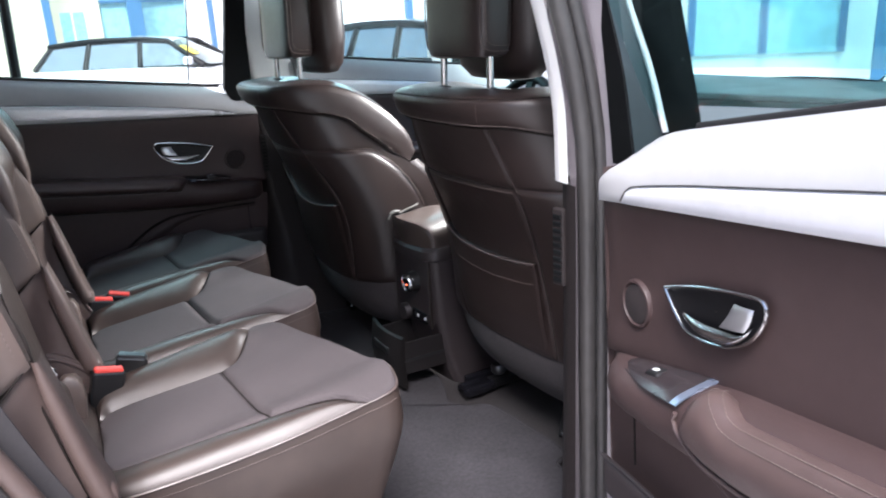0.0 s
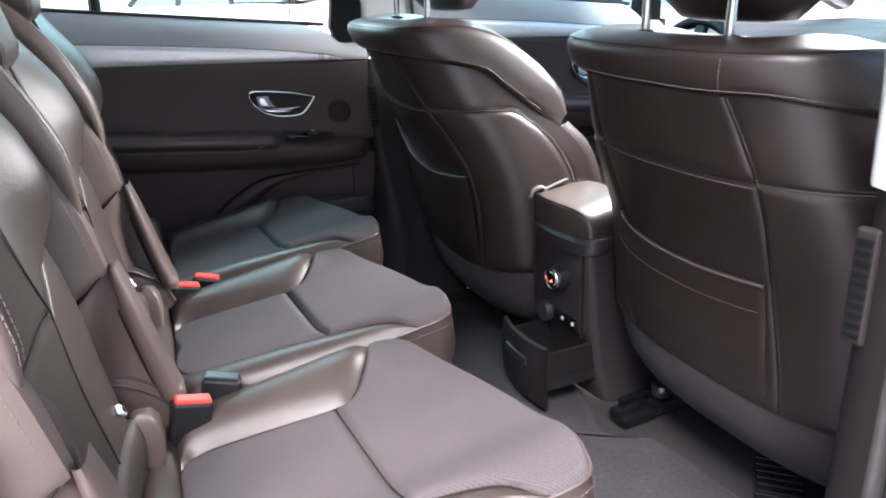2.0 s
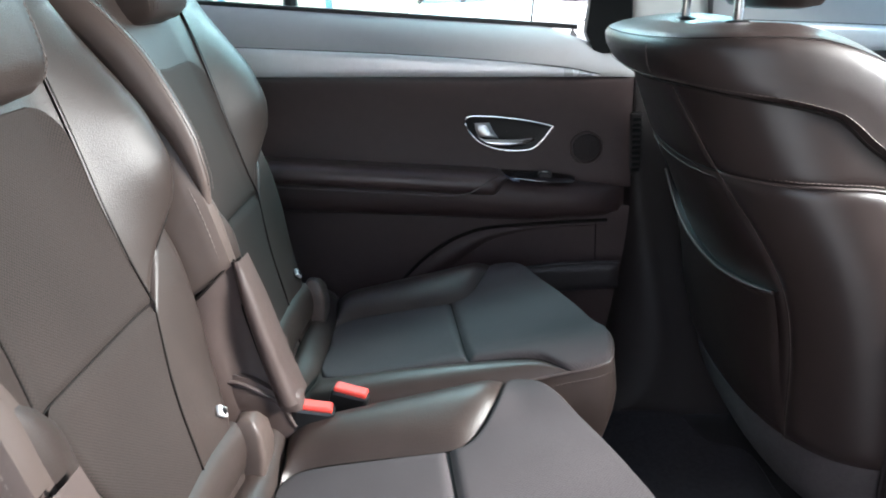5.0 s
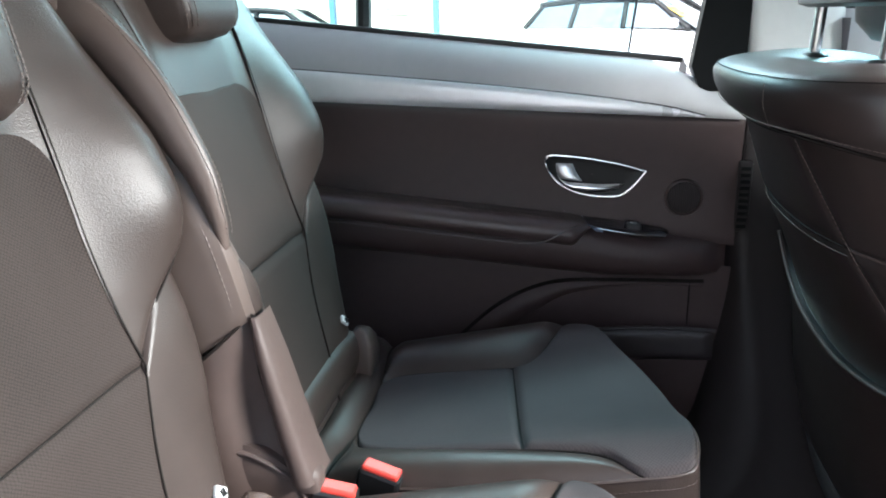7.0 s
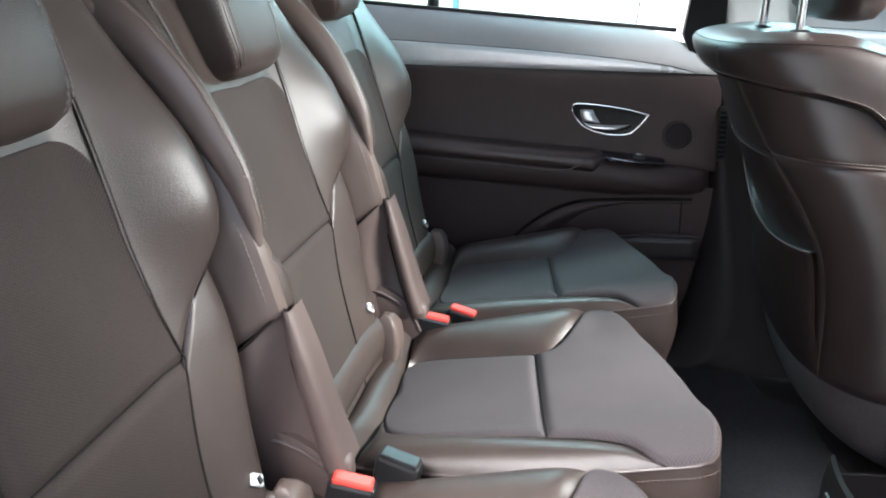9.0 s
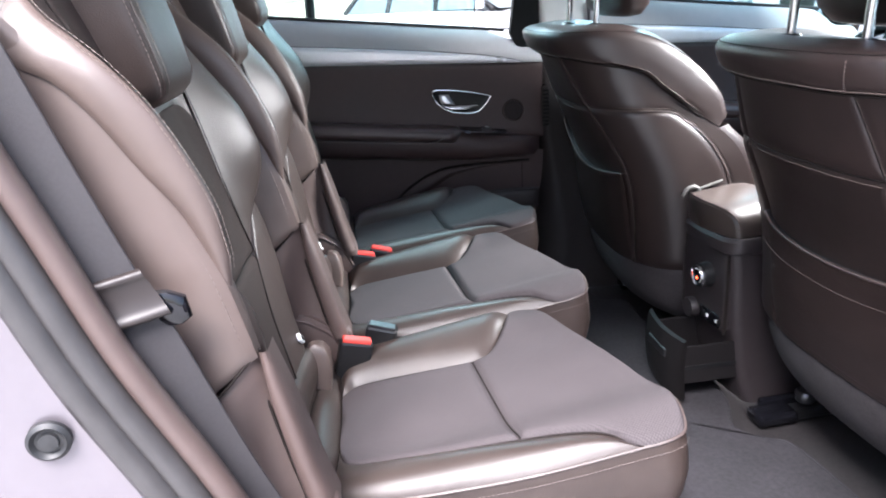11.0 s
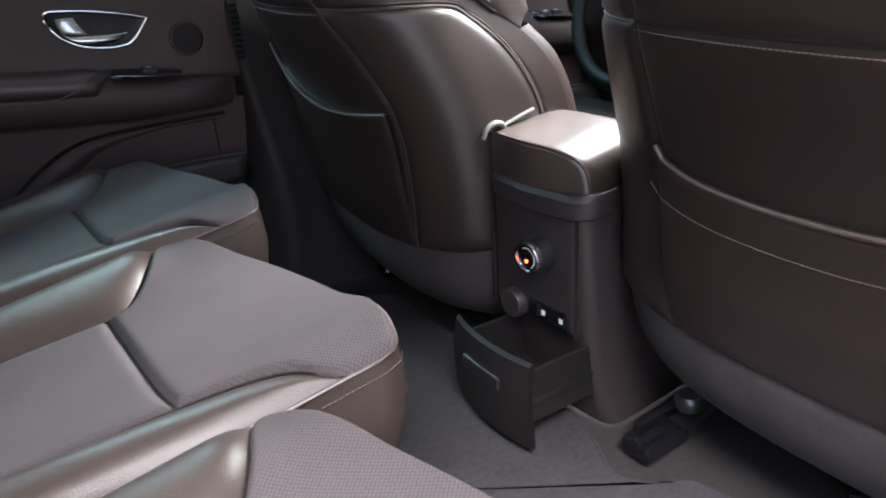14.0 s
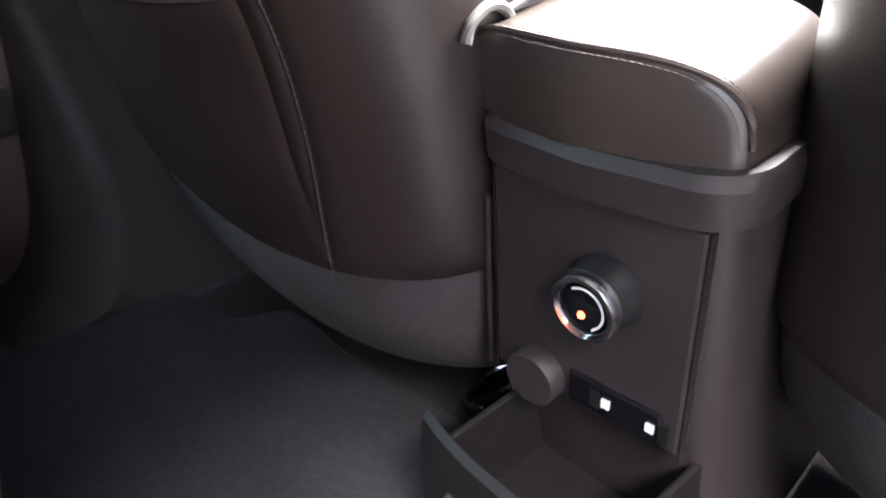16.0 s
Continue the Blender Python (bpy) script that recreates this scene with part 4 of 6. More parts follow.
        pad = obj("arm_pad", np.array(rows).reshape(-1, 3), grid_faces(len(vs_), 49), DOORPAD, arm, "padded brown leather arm pad")
        for run_ in ([(0.276, 1.7), (0.280, 2.4), (0.290, 2.95), (0.305, 3.25), (0.33, 3.4)] + [(u, 3.4) for u in np.linspace(0.37, L, 14)], [(0.288, 1.8), (0.293, 2.25), (0.303, 2.5), (0.32, 2.7), (0.34, 2.75)] + [(u, 2.75) for u in np.linspace(0.38, L, 14)]):
            st = [(u, sg * sec(u, q)[0], sec(u, q)[1]) for u, q in spl(run_, 90)]
            stitches("stitching", np.array(st), STITCH, pad, (0, sg * 0.4, 1), 0.0012)
        bead = [(0.236, sg * 0.057, arm_t(0.236) - 0.030), (0.235, sg * 0.058, arm_t(0.235) - 0.045)] + [(u, sg * 0.057, sec(u, 7)[1]) for u in (0.248, 0.262, 0.284, 0.31, 0.34, 0.42, 0.6, 0.8, L)]
        tube("pad_bead", bead, 0.0028, DOORPAD, pad, 80, 8, "raised bead under the pad")
    else:
        rows = []
        up = np.concatenate([np.linspace(0.235, 0.275, 8), np.linspace(0.29, L, 26)])
        for u in up:
            g = smooth01(0.235, 0.275, u)
            zt, zb = arm_t(u) + 0.006 * g, arm_t(u) - 0.038 * g - 0.006
            rows.append([(u, sg * (0.068 * (0.55 + 0.45 * g) * max(math.sin(t), 0) ** 0.5), (zt + zb) / 2 + (zt - zb) / 2 * math.cos(t)) for t in tt])
        pad = obj("arm_pad", np.array(rows).reshape(-1, 3), grid_faces(len(up), 16), DOORPAD, arm, "padded brown leather arm pad")
        for dd, dz in ((0.0505, 0.0055), (0.0415, 0.0095)):
            st = [(0.296 - dd * 0.2, sg * dd * 0.35, arm_t(0.29) + 0.011), (0.298 - dd * 0.2, sg * dd * 0.8, arm_t(0.29) + dz + 0.002)] + [(u, sg * dd, arm_t(u) + dz) for u in np.linspace(0.315, L, 20)]
            stitches("stitching", np.array(st), PIPING, pad, (0, sg * 0.4, 1), 0.0008)
        bead = [(0.262, 0.058, arm_t(0.262) + 0.002), (0.281, 0.066, arm_t(0.281) - 0.006), (0.304, 0.069, arm_t(0.304) - 0.024), (0.332, 0.069, arm_t(0.332) - 0.036)] + [(u, 0.068, arm_t(u) - 0.040) for u in np.linspace(0.38, L, 8)]
        tube("pad_bead", [(u, sg * d, z) for u, d, z in bead], 0.0016, PIPING, pad, 60, 6, "raised bead under the pad")
    # Paler tube that paints in the armrest's lit lower edge.
    tube("arm_lit_edge", [(u, sg * 0.022, arm_b(u) + 0.001) for u in np.linspace(0.10, L, 10)], 0.0018, PIPING, arm, 40, 6)
    strip("silver_band", [(0.231, sg * 0.0572, arm_t(0.228) - 0.021), (0.237, sg * 0.048, arm_t(0.238) - 0.012), (0.242, sg * 0.028, arm_t(0.24) - 0.003), (0.240, sg * 0.005, arm_t(0.24) + 0.001)] if near else [(0.228, sg * 0.057, arm_t(0.228) - 0.006), (0.240, sg * 0.042, arm_t(0.240) - 0.001), (0.264, sg * 0.005, arm_t(0.264) + 0.004)], (1, 0, 0.1), 0.012, -sg * 0.002, BLUESTEEL, arm, 16, "bright silver band beside the switch")
    face = [[(0.118, 0.010, 0.464), (0.19, 0.004, 0.474), (0.262, 0.004, 0.482)], [(0.112, 0.024, 0.461), (0.17, 0.030, 0.468), (0.25, 0.03, 0.478)], [(0.120, 0.040, 0.455), (0.17, 0.052, 0.462), (0.232, 0.054, 0.472)]]
    if near:
        face = [[(0.086, 0.004, 0.447), (0.16, 0.003, 0.462), (0.234, 0.003, 0.477)], [(0.084, 0.020, 0.447), (0.15, 0.027, 0.458), (0.234, 0.029, 0.471)], [(0.104, 0.038, 0.444), (0.163, 0.051, 0.446), (0.224, 0.055, 0.451)]]
    plate = loft("switch_plate", [[(u, sg * d, z) for u, d, z in r] for r in face], SWITCHPLATE, arm, 12, 8, 0.002, 0.01, (0, 0, 1), "dark glossy window switch plate")
    tube("plate_rim", [(u, sg * (d + 0.0005), z + 0.001) for u, d, z in face[2]], 0.0009 if near else 0.0013, SWITCHPLATE if near else CHROME, plate, 16, 6)
    for k in range(switches):
        m = pose(0.160, sg * 0.029, 0.4585, sg * -12, -10, 0) if near else pose(0.172 + du * 0.5 + 0.032 * k, sg * 0.03, 0.469, 0, -5, 0)
        top = 0.004 if near else 0.008
        box("window_switch", (-0.013, -0.009, -0.004), (0.013, 0.009, top), BLACK, plate, 0.003, m=m)
        box("switch_mark", (-0.005, -0.0025, top - 0.001), (0.005, 0.0025, top + 0.001), WHITE, plate, 0.0, m=m)
    # lower panel and its curved pocket
    low = lambda u, z: P(u, 0.0 * u - 0.02 * smooth01(0.12, 0.02, z), z)
    patch("lower_panel", [(u, arm_b(u) + 0.02) for u in us], [(u, 0.02) for u in us], low, PANEL, s, 40, 16, 0.003, 0.012, inn, "dark brown vinyl lower panel")
    arc = [(0.045, 0.366), (0.184, 0.365), (0.283, 0.361), (0.33, 0.350), (0.37, 0.332), (0.42, 0.298), (0.47, 0.250), (0.55, 0.17), (0.66, 0.06)]
    tube("brow_groove", [(u, sg * 0.006, z) for u, z in arc], 0.0035, SEAM, s, 50, 8)
    patch("pocket_brow", [(u, z - 0.003) for u, z in arc], [(u * 0.97, z - 0.045 * smooth01(0.2, 0.42, u) - 0.012) for u, z in arc], lambda u, z: P(u, 0.003 + 0 * u, z), PANEL, s, 40, 10, 0.010, 0.03, inn)
    box("edge_groove", (0.066, -0.003, 0.282), (0.0685, 0.0055, 0.366), SEAM, s, 0.001, m=Matrix.Diagonal((1, sg, 1, 1)))
    patch("door_pocket", [(0.024, 0.282), (0.104, 0.285), (0.19, 0.281), (0.30, 0.262), (0.45, 0.21)], [(0.024, 0.226), (0.104, 0.224), (0.19, 0.218), (0.30, 0.20), (0.45, 0.15)], lambda u, z: P(u, 0.028 + 0 * u, z), PLASTIC, s, 40, 12, 0.008, 0.015, inn, "brown plastic door pocket")
    tube("pocket_lip", [(0.024, sg * 0.030, 0.283), (0.104, sg * 0.031, 0.286), (0.19, sg * 0.031, 0.282), (0.30, sg * 0.030, 0.263), (0.45, sg * 0.03, 0.211)], 0.0035, PLASTIC, s, 30, 8)
    # handle: chrome bezel, dark cup, chrome lever
    ring = [(u + du, z) for u, z in ((0.153, 0.562), (0.203, 0.575), (0.255, 0.584), (0.295, 0.588), (0.314, 0.588), (0.321, 0.580), (0.317, 0.564), (0.303, 0.545), (0.285, 0.532), (0.262, 0.523), (0.232, 0.518), (0.205, 0.518), (0.188, 0.523), (0.170, 0.540))]
    rc = spl(ring + [ring[0]], 64)
    bez = tube("handle_bezel", [(u, sg * 0.012, z) for u, z in ring], 0.0024, CHROME, s, 64, 8, "chrome handle bezel", closed=True)
    cx, cz = 0.242 + du, 0.556
    cupr = [P(cx + (rc[:, 0] - cx) * k, np.full(64, d), cz + (rc[:, 1] - cz) * k) for k, d in ((1.0, 0.013), (0.94, 0.0108), (0.6, 0.0098), (0.02, 0.0095))]
    # The dish lies before the panel; its dark colour paints in the depth.
    loft("handle_cup", cupr, RECESS, bez, 64, 10, label="shallow handle cup with the recess shade painted dark")
    lv = lambda u, d, z: (u + du, sg * d, z)
    blade = [[lv(0.302, 0.012, 0.556), lv(0.288, 0.016, 0.545), lv(0.262, 0.018, 0.5425), lv(0.225, 0.017, 0.5405), lv(0.188, 0.012, 0.5405)], [lv(0.297, 0.014, 0.547), lv(0.282, 0.019, 0.537), lv(0.258, 0.021, 0.5335), lv(0.222, 0.020, 0.5325), lv(0.190, 0.013, 0.5365)], [lv(0.292, 0.012, 0.541), lv(0.276, 0.016, 0.530), lv(0.252, 0.018, 0.526), lv(0.218, 0.017, 0.5265), lv(0.195, 0.012, 0.532)]]
    lever = loft("handle_lever", blade, CHROME, bez, 30, 10, 0.001, 0.006, inn, "chrome pull lever")
    flag = [[lv(0.303, 0.012, 0.575), lv(0.290, 0.0145, 0.5755), lv(0.275, 0.013, 0.5745)], [lv(0.302, 0.015, 0.562), lv(0.285, 0.0175, 0.5605), lv(0.268, 0.016, 0.559)], [lv(0.296, 0.017, 0.550), lv(0.278, 0.0195, 0.5475), lv(0.258, 0.018, 0.545)]]
    loft("lever_flag", flag, SATIN, lever, 12, 14, 0.0015, 0.006, inn, "satin metal lever face")
    # small round speaker
    M = pose(0.080 if near else 0.088 + 0.7 * du, 0, 0.520 if near else 0.515, -90 * sg, 0, 0)
    sp = lathe("speaker_ring", [(0.0325, -0.002), (0.0325, 0.005), (0.031, 0.0085), (0.0285, 0.009), (0.0268, 0.004), (0.0, 0.003)], PANEL, s, 36, M, "round tweeter surround")
    lathe("speaker_grille", [(0.027, 0.0035), (0.026, 0.0068), (0.014, 0.0085), (0.001, 0.009)], GRILLE, sp, 30, M, "fine mesh speaker grille")
    # outer skin, window frame, glass
    skin = [[(u, sg * -0.06, sill(u) - 0.01) for u in us], [(u, sg * -0.115, 0.45) for u in us], [(u, sg * -0.10, 0.0) for u in us]]
    loft("outer_skin", skin, PAINT, s, 20, 12, label="grey metallic outer skin")
    loft("front_edge", [[(-0.004, sg * 0.0, 0.02), (-0.004, sg * 0.002, 0.69)], [(-0.006, sg * -0.10, 0.02), (-0.006, sg * -0.06, 0.69)]], PANEL, s, 8, 4)
    loft("rear_edge", [[(L, sg * 0.0, 0.02), (L, sg * 0.0, 0.80)], [(L + 0.01, sg * -0.10, 0.02), (L + 0.01, sg * -0.06, 0.80)]], PAINT, s, 8, 4)
    # black sail at the front of the window, rear post and top rail
    if near:
        run = [[(0.024, sg * -0.031, 0.700), (-0.001, sg * -0.031, 0.815), (-0.038, sg * -0.031, 0.909), (-0.11, sg * -0.025, 1.10)], [(0.066, sg * -0.05, 0.735), (0.034, sg * -0.05, 0.815), (-0.014, sg * -0.048, 0.907), (-0.085, sg * -0.035, 1.10)]]
        rc_ = loft("glass_channel", run, CHANNEL, s, 16, 5, label="grey window channel")
        tube("channel_lip", [(u, d + sg * 0.002, z) for u, d, z in run[1]], 0.004, LIGHTGREY, rc_, 20, 8)
    sail = [(-0.030, 0.690), (0.024, 0.690), (-0.001, 0.815), (-0.038, 0.909), (-0.11, 1.10), (-0.15, 1.10), (-0.058, 0.90), (-0.045, 0.817)] if near else [(0.004, 0.690), (0.072, 0.690), (0.088, 0.73), (0.062, 0.90), (0.035, 1.10), (-0.02, 1.10), (0.0, 0.90)]
    bm = bmesh.new()
    vs = [bm.verts.new((u, sg * (-0.028 if near else -0.012) + sg * (0.0 if near else -0.05) * (z - 0.69), z)) for u, z in sail]
    f = bm.faces.new(vs)
    ext = bmesh.ops.extrude_face_region(bm, geom=[f])
    for v in ext["geom"]:
        if isinstance(v, bmesh.types.BMVert):
            v.co.y -= sg * (0.02 if near else 0.035)
    part("window_post", bm, MATTBLACK, s, "matt black window post")
    tip0 = 0.02 if near else -0.078
    tube("top_rail", [(-0.1 if near else 0, sg * (tip0 + 0.025), 1.10), (0.3 * K, sg * tip0, 1.125), (0.7 * K, sg * tip0, 1.12), (0.98 * K, sg * tip0, 1.07)], 0.022, BLACK, s, 24, 8)
    if L > 1:
        tube("window_divider", [(0.646 * K, sg * -0.055, 0.79), (0.634 * K, sg * tip0, 1.12)], 0.014, BLACK, s, 8, 8)
    a, b = (0.191, 0.142) if split else (0.07, 0.03) if not near else (0.06, -0.085)
    tip = 0.02 if near else -0.084
    if split:
        tube("glass_edge", [(a, sg * -0.056, 0.71), (b, sg * -0.080, 1.11)], 0.0022, RUBBER, s, 8, 6, "thin dark pane edge")
        loft("front_glass", [[(0.07, sg * -0.056, 0.70), (a, sg * -0.056, 0.715)], [(0.03, sg * -0.078, 1.10), (b, sg * -0.081, 1.11)]], CLEAR, s, 6, 6, label="untinted narrow front pane")
    loft("door_glass", [[(a, sg * -0.056, 0.70), (0.35 * K, sg * -0.056, 0.73), (0.95 * K, sg * -0.056, 0.79)], [(b, sg * tip, 1.10), (0.35 * K, sg * tip, 1.125), (0.95 * K, sg * tip, 1.09)]], GLASS, s, 10, 6, label="green-tinted window glass")
    return s


door(pose(0.36, 0.755, 0, 0, 0, 180), "closed rear door with brown vinyl lining", 1, split=True)
ang = -98.6
door(pose(0.467, -0.877, -0.008, 0, -3.77, ang), "open rear door with brown vinyl lining", -1, near=True)
door(pose(1.30, 0.755, 0, 0, 0, 180), "closed front door with brown vinyl lining", 1, switches=4, L=0.80)
door(pose(1.36, -0.755, -0.05, 0, 0, 180), "closed front door on the side of the open rear door", -1, L=0.78)


# ---- centre console ----
con = thing("center_console", "dark brown plastic center console with padded armrest lid", "car console")
CX, CY = 0.555, 0.012
hw = 0.093


def con_ring(z, dx, grow, r=0.025):
    pts, w = [], hw + grow
    for a in np.linspace(0, np.pi / 2, 9):
        pts.append((CX + dx + r * (1 - math.cos(a)) , CY - w + r * (1 - math.sin(a)), z))
    left = [(x, 2 * CY - y, zz) for x, y, zz in pts]
    return [(CX + dx + 0.5, CY + w, z)] + left[::-1] + [(CX + dx - 0.006, CY, z)] + pts + [(CX + dx + 0.5, CY - w, z)]


secs = [con_ring(0.0, 0.040, 0.016), con_ring(0.03, 0.030, 0.010), con_ring(0.08, 0.018, 0.004), con_ring(0.20, 0.002, 0.0), con_ring(0.335, -0.006, -0.004)]
V = np.array(secs)
obj("console_body", V.reshape(-1, 3), grid_faces(len(secs), V.shape[1]), PLASTIC, con, "dark brown plastic console body")
secs = [con_ring(0.328, -0.008, -0.002, 0.034), con_ring(0.333, -0.017, 0.003, 0.038), con_ring(0.356, -0.018, 0.004, 0.038), con_ring(0.363, -0.012, 0.0, 0.038), con_ring(0.363, 0.03, -0.04, 0.038)]
V = np.array(secs)
obj("console_collar", V.reshape(-1, 3), grid_faces(len(secs), V.shape[1]), PLASTIC, con)
# armrest lid: padded D-shaped body, closed by a flat stitched rear face
LID_LEATHER = mat("smooth_brown_leather", (0.040, 0.0295, 0.0255), 0.37, vary=0.06, scale=25, bump=0.12, bscale=1100, rvary=0.02, spec=0.8)
LW, LZ, LH = 0.098, 0.362, 0.058


def lid_ring(x, k=1.0, bow=0.026, rise=0.0):
    """One cross-section of the lid: straight flanks, softly rounded shoulders, a faintly domed top."""
    pts = []
    for a in np.linspace(0, np.pi, 41):
        c, q = math.cos(a), math.sin(a)
        y = LW * math.copysign(abs(c) ** (0.60 if c < 0 else 0.50), c)
        z = (LH + rise) * q ** (0.62 if c < 0 else 0.52)
        pts.append((x + bow * (k * y / LW) ** 2, CY + 0.014 + k * y, LZ + k * z))
    return pts


ls = [lid_ring(CX - 0.0185, 0.02), lid_ring(CX - 0.0185, 0.5), lid_ring(CX - 0.018, 0.9), lid_ring(CX - 0.0165, 0.975), lid_ring(CX - 0.012, 1.0)]
ls += [lid_ring(CX + dx, 1.0 + g, 0.026 * max(0.0, 0.1 - dx) * 10, r) for dx, g, r in ((0.0, 0.004, 0.001), (0.03, 0.006, 0.004), (0.07, 0.006, 0.008), (0.10, 0.002, 0.010), (0.118, -0.012, 0.010), (0.130, -0.04, 0.008), (0.137, -0.10, 0.004), (0.139, -0.3, 0.0))]
V = np.array(ls)
lid = obj("armrest_lid", V.reshape(-1, 3), grid_faces(len(ls), V.shape[1]) + [tuple(range((len(ls) - 1) * V.shape[1], len(ls) * V.shape[1]))], LID_LEATHER, con, "padded brown leather armrest lid")
seamp = lid_ring(CX - 0.0155, 1.0)[3:-1]
tube("lid_piping", seamp, 0.0021, PIPING, lid, 60, 6)

# rear panel with socket, blank, ports
box("rear_panel", (CX - 0.0105, CY - 0.0776, 0.162), (CX + 0.006, CY + 0.0756, 0.330), PLASTIC, con, 0.003, "brown plastic rear panel")
for y in (CY - 0.0785, CY + 0.0765):
    box("panel_gap", (CX - 0.0095, y - 0.0008, 0.155), (CX - 0.0025, y + 0.0008, 0.330), SEAM, con, 0.0005)
tube("panel_bead", [(CX - 0.005, CY + 0.086, 0.300), (CX - 0.005, CY + 0.087, 0.23), (CX - 0.003, CY + 0.088, 0.15)], 0.003, PLASTIC, con, 12, 8)
for x, k in ((-0.0185, 0.955), (-0.0095, 1.007)):
    stitches("stitching", np.array(spl(lid_ring(CX + x, k)[3:-1], 60)), STITCH_DARK, lid, (-1, -0.3, 0.3), 0.0014, 0.0045, 0.003, 0.0004)
M = pose(CX - 0.009, -0.005, 0.268, 0, -90, 0)
kn = lathe("power_socket", [(0.026, 0.0), (0.027, 0.006), (0.025, 0.012), (0.0235, 0.024)], BLACK, con, 36, M, "black charger plugged into the power socket")
lathe("charger_ring", [(0.0185, 0.0265), (0.0195, 0.030), (0.0225, 0.030), (0.0245, 0.026), (0.0243, 0.021)], CHROME, kn, 36, M, "chrome ring")
lathe("charger_face", [(0.0195, 0.026), (0.017, 0.0268), (0.001, 0.027)], GLOSS, kn, 30, M)
lathe("charge_light", [(0.0026, 0.027), (0.0022, 0.0282), (0.0005, 0.0286)], LED, kn, 12, M @ pose(-0.005, 0.001, 0), "glowing red charge light")
tube("charger_arc", [tuple(M @ Vector((0.0145 * math.cos(a), 0.0145 * math.sin(a), 0.0273))) for a in np.linspace(-2.6, 0.6, 9)], 0.0008, WHITE, kn, 18, 6)
M = pose(CX - 0.008, 0.046, 0.174, 0, -90, 0)
lathe("round_blank", [(0.022, 0.0), (0.022, 0.014), (0.0205, 0.017), (0.001, 0.0172)], PLASTIC, con, 28, M, "round plastic socket cover")
pl_ = box("port_plate", (CX - 0.013, CY - 0.066, 0.163), (CX - 0.004, CY + 0.008, 0.192), GLOSS, con, 0.003, "gloss black port plate")
for y in (-0.012, -0.046):
    box("port_mark", (CX - 0.0145, y - 0.003, 0.1745), (CX - 0.012, y + 0.003, 0.1815), WHITE, pl_, 0.0, "small white port symbol")
    box("port_slot", (CX - 0.0140, y - 0.013 if y < -0.03 else y + 0.006, 0.170), (CX - 0.012, y - 0.006 if y < -0.03 else y + 0.013, 0.186), BLACK, pl_, 0.0)
# open drawer
DRAWER = mat("black_brown_drawer_plastic", (0.011, 0.0095, 0.010), 0.55, vary=0.1, bump=0.2, bscale=1500, spec=0.25)
dr = thing("console_drawer", "open dark plastic drawer at the console foot", "drawer")
x0, x1, ya, yb = 0.452, 0.60, -0.072, 0.072
box("drawer_floor", (x0, ya, 0.055), (x1, yb, 0.061), DRAWER, dr, 0.002)
for y in (ya, yb - 0.006):
    box("drawer_side", (x0, y, 0.056), (x1, y + 0.006, 0.140), DRAWER, dr, 0.002)
    box("side_groove", (x0 + 0.01, y - (0.0015 if y < 0 else -0.006), 0.088), (x1, y + (0.001 if y < 0 else 0.0075), 0.096), BLACK, dr, 0.0)
box("drawer_back", (x1 - 0.006, ya, 0.056), (x1, yb, 0.125), DRAWER, dr, 0.002)
fy = np.linspace(-0.086, 0.084, 12)
bow = lambda y: -0.012 * (1 - (y / 0.086) ** 2)
fr_o = [[(x0 - 0.006 + bow(y) + dx, y, z) for y in fy] for z, dx in ((0.158, 0.004), (0.10, -0.003), (0.030, 0.004))]
fr_i = [[(x0 + 0.002 + bow(y) + dx, y, z) for y in fy] for z, dx in ((0.030, 0.004), (0.10, 0.0), (0.158, 0.004))]
dfr = loft("drawer_front", fr_o + fr_i + fr_o[:1], DRAWER, dr, 24, 40, label="bowed dark plastic drawer front")
box("grip_slot", (x0 - 0.022, -0.04, 0.104), (x0 - 0.012, 0.045, 0.124), BLACK, dfr, 0.004, "recessed finger grip")
con.matrix_basis = pose(CX, CY - 0.075, 0) @ pose(0, 0, 0, 0, 0, 7) @ pose(-CX, -CY + 0.075, 0)
dr.matrix_basis = pose(CX, CY, 0) @ pose(0, 0, 0, 0, 0, 3) @ pose(-CX, -CY, 0)
# loop of cord and pull strap beside the lid
STRAP = mat("grey_cord", (0.10, 0.096, 0.090), 0.55)
lp = thing("strap_loop", "grey thin cord loop and strap tip by the armrest lid", "strap")
tube("loop", [(0.519, 0.100, 0.408), (0.524, 0.100, 0.419), (0.538, 0.100, 0.427), (0.551, 0.100, 0.424), (0.558, 0.100, 0.414)], 0.0040, STRAP, lp, 20, 8)
tube("strap_tip", [(0.550, 0.100, 0.420), (0.580, 0.100, 0.429), (0.606, 0.100, 0.436)], 0.0030, STRAP, lp, 12, 8)


# ---- cabin floor, mat, sill, pillars ----
def sheet(name, lo, hi, z, material, parent=None, label="", n=40, rough=0.002):
    X, Y = np.meshgrid(np.linspace(lo[0], hi[0], n), np.linspace(lo[1], hi[1], n), indexing="ij")
    Z = np.array([[z + rough * noise.noise((x * 9, y * 9, 0.3)) for x, y in zip(a, b)] for a, b in zip(X, Y)])
    return obj(name, np.stack([X, Y, Z], -1).reshape(-1, 3), grid_faces(n, n), material, parent, label)


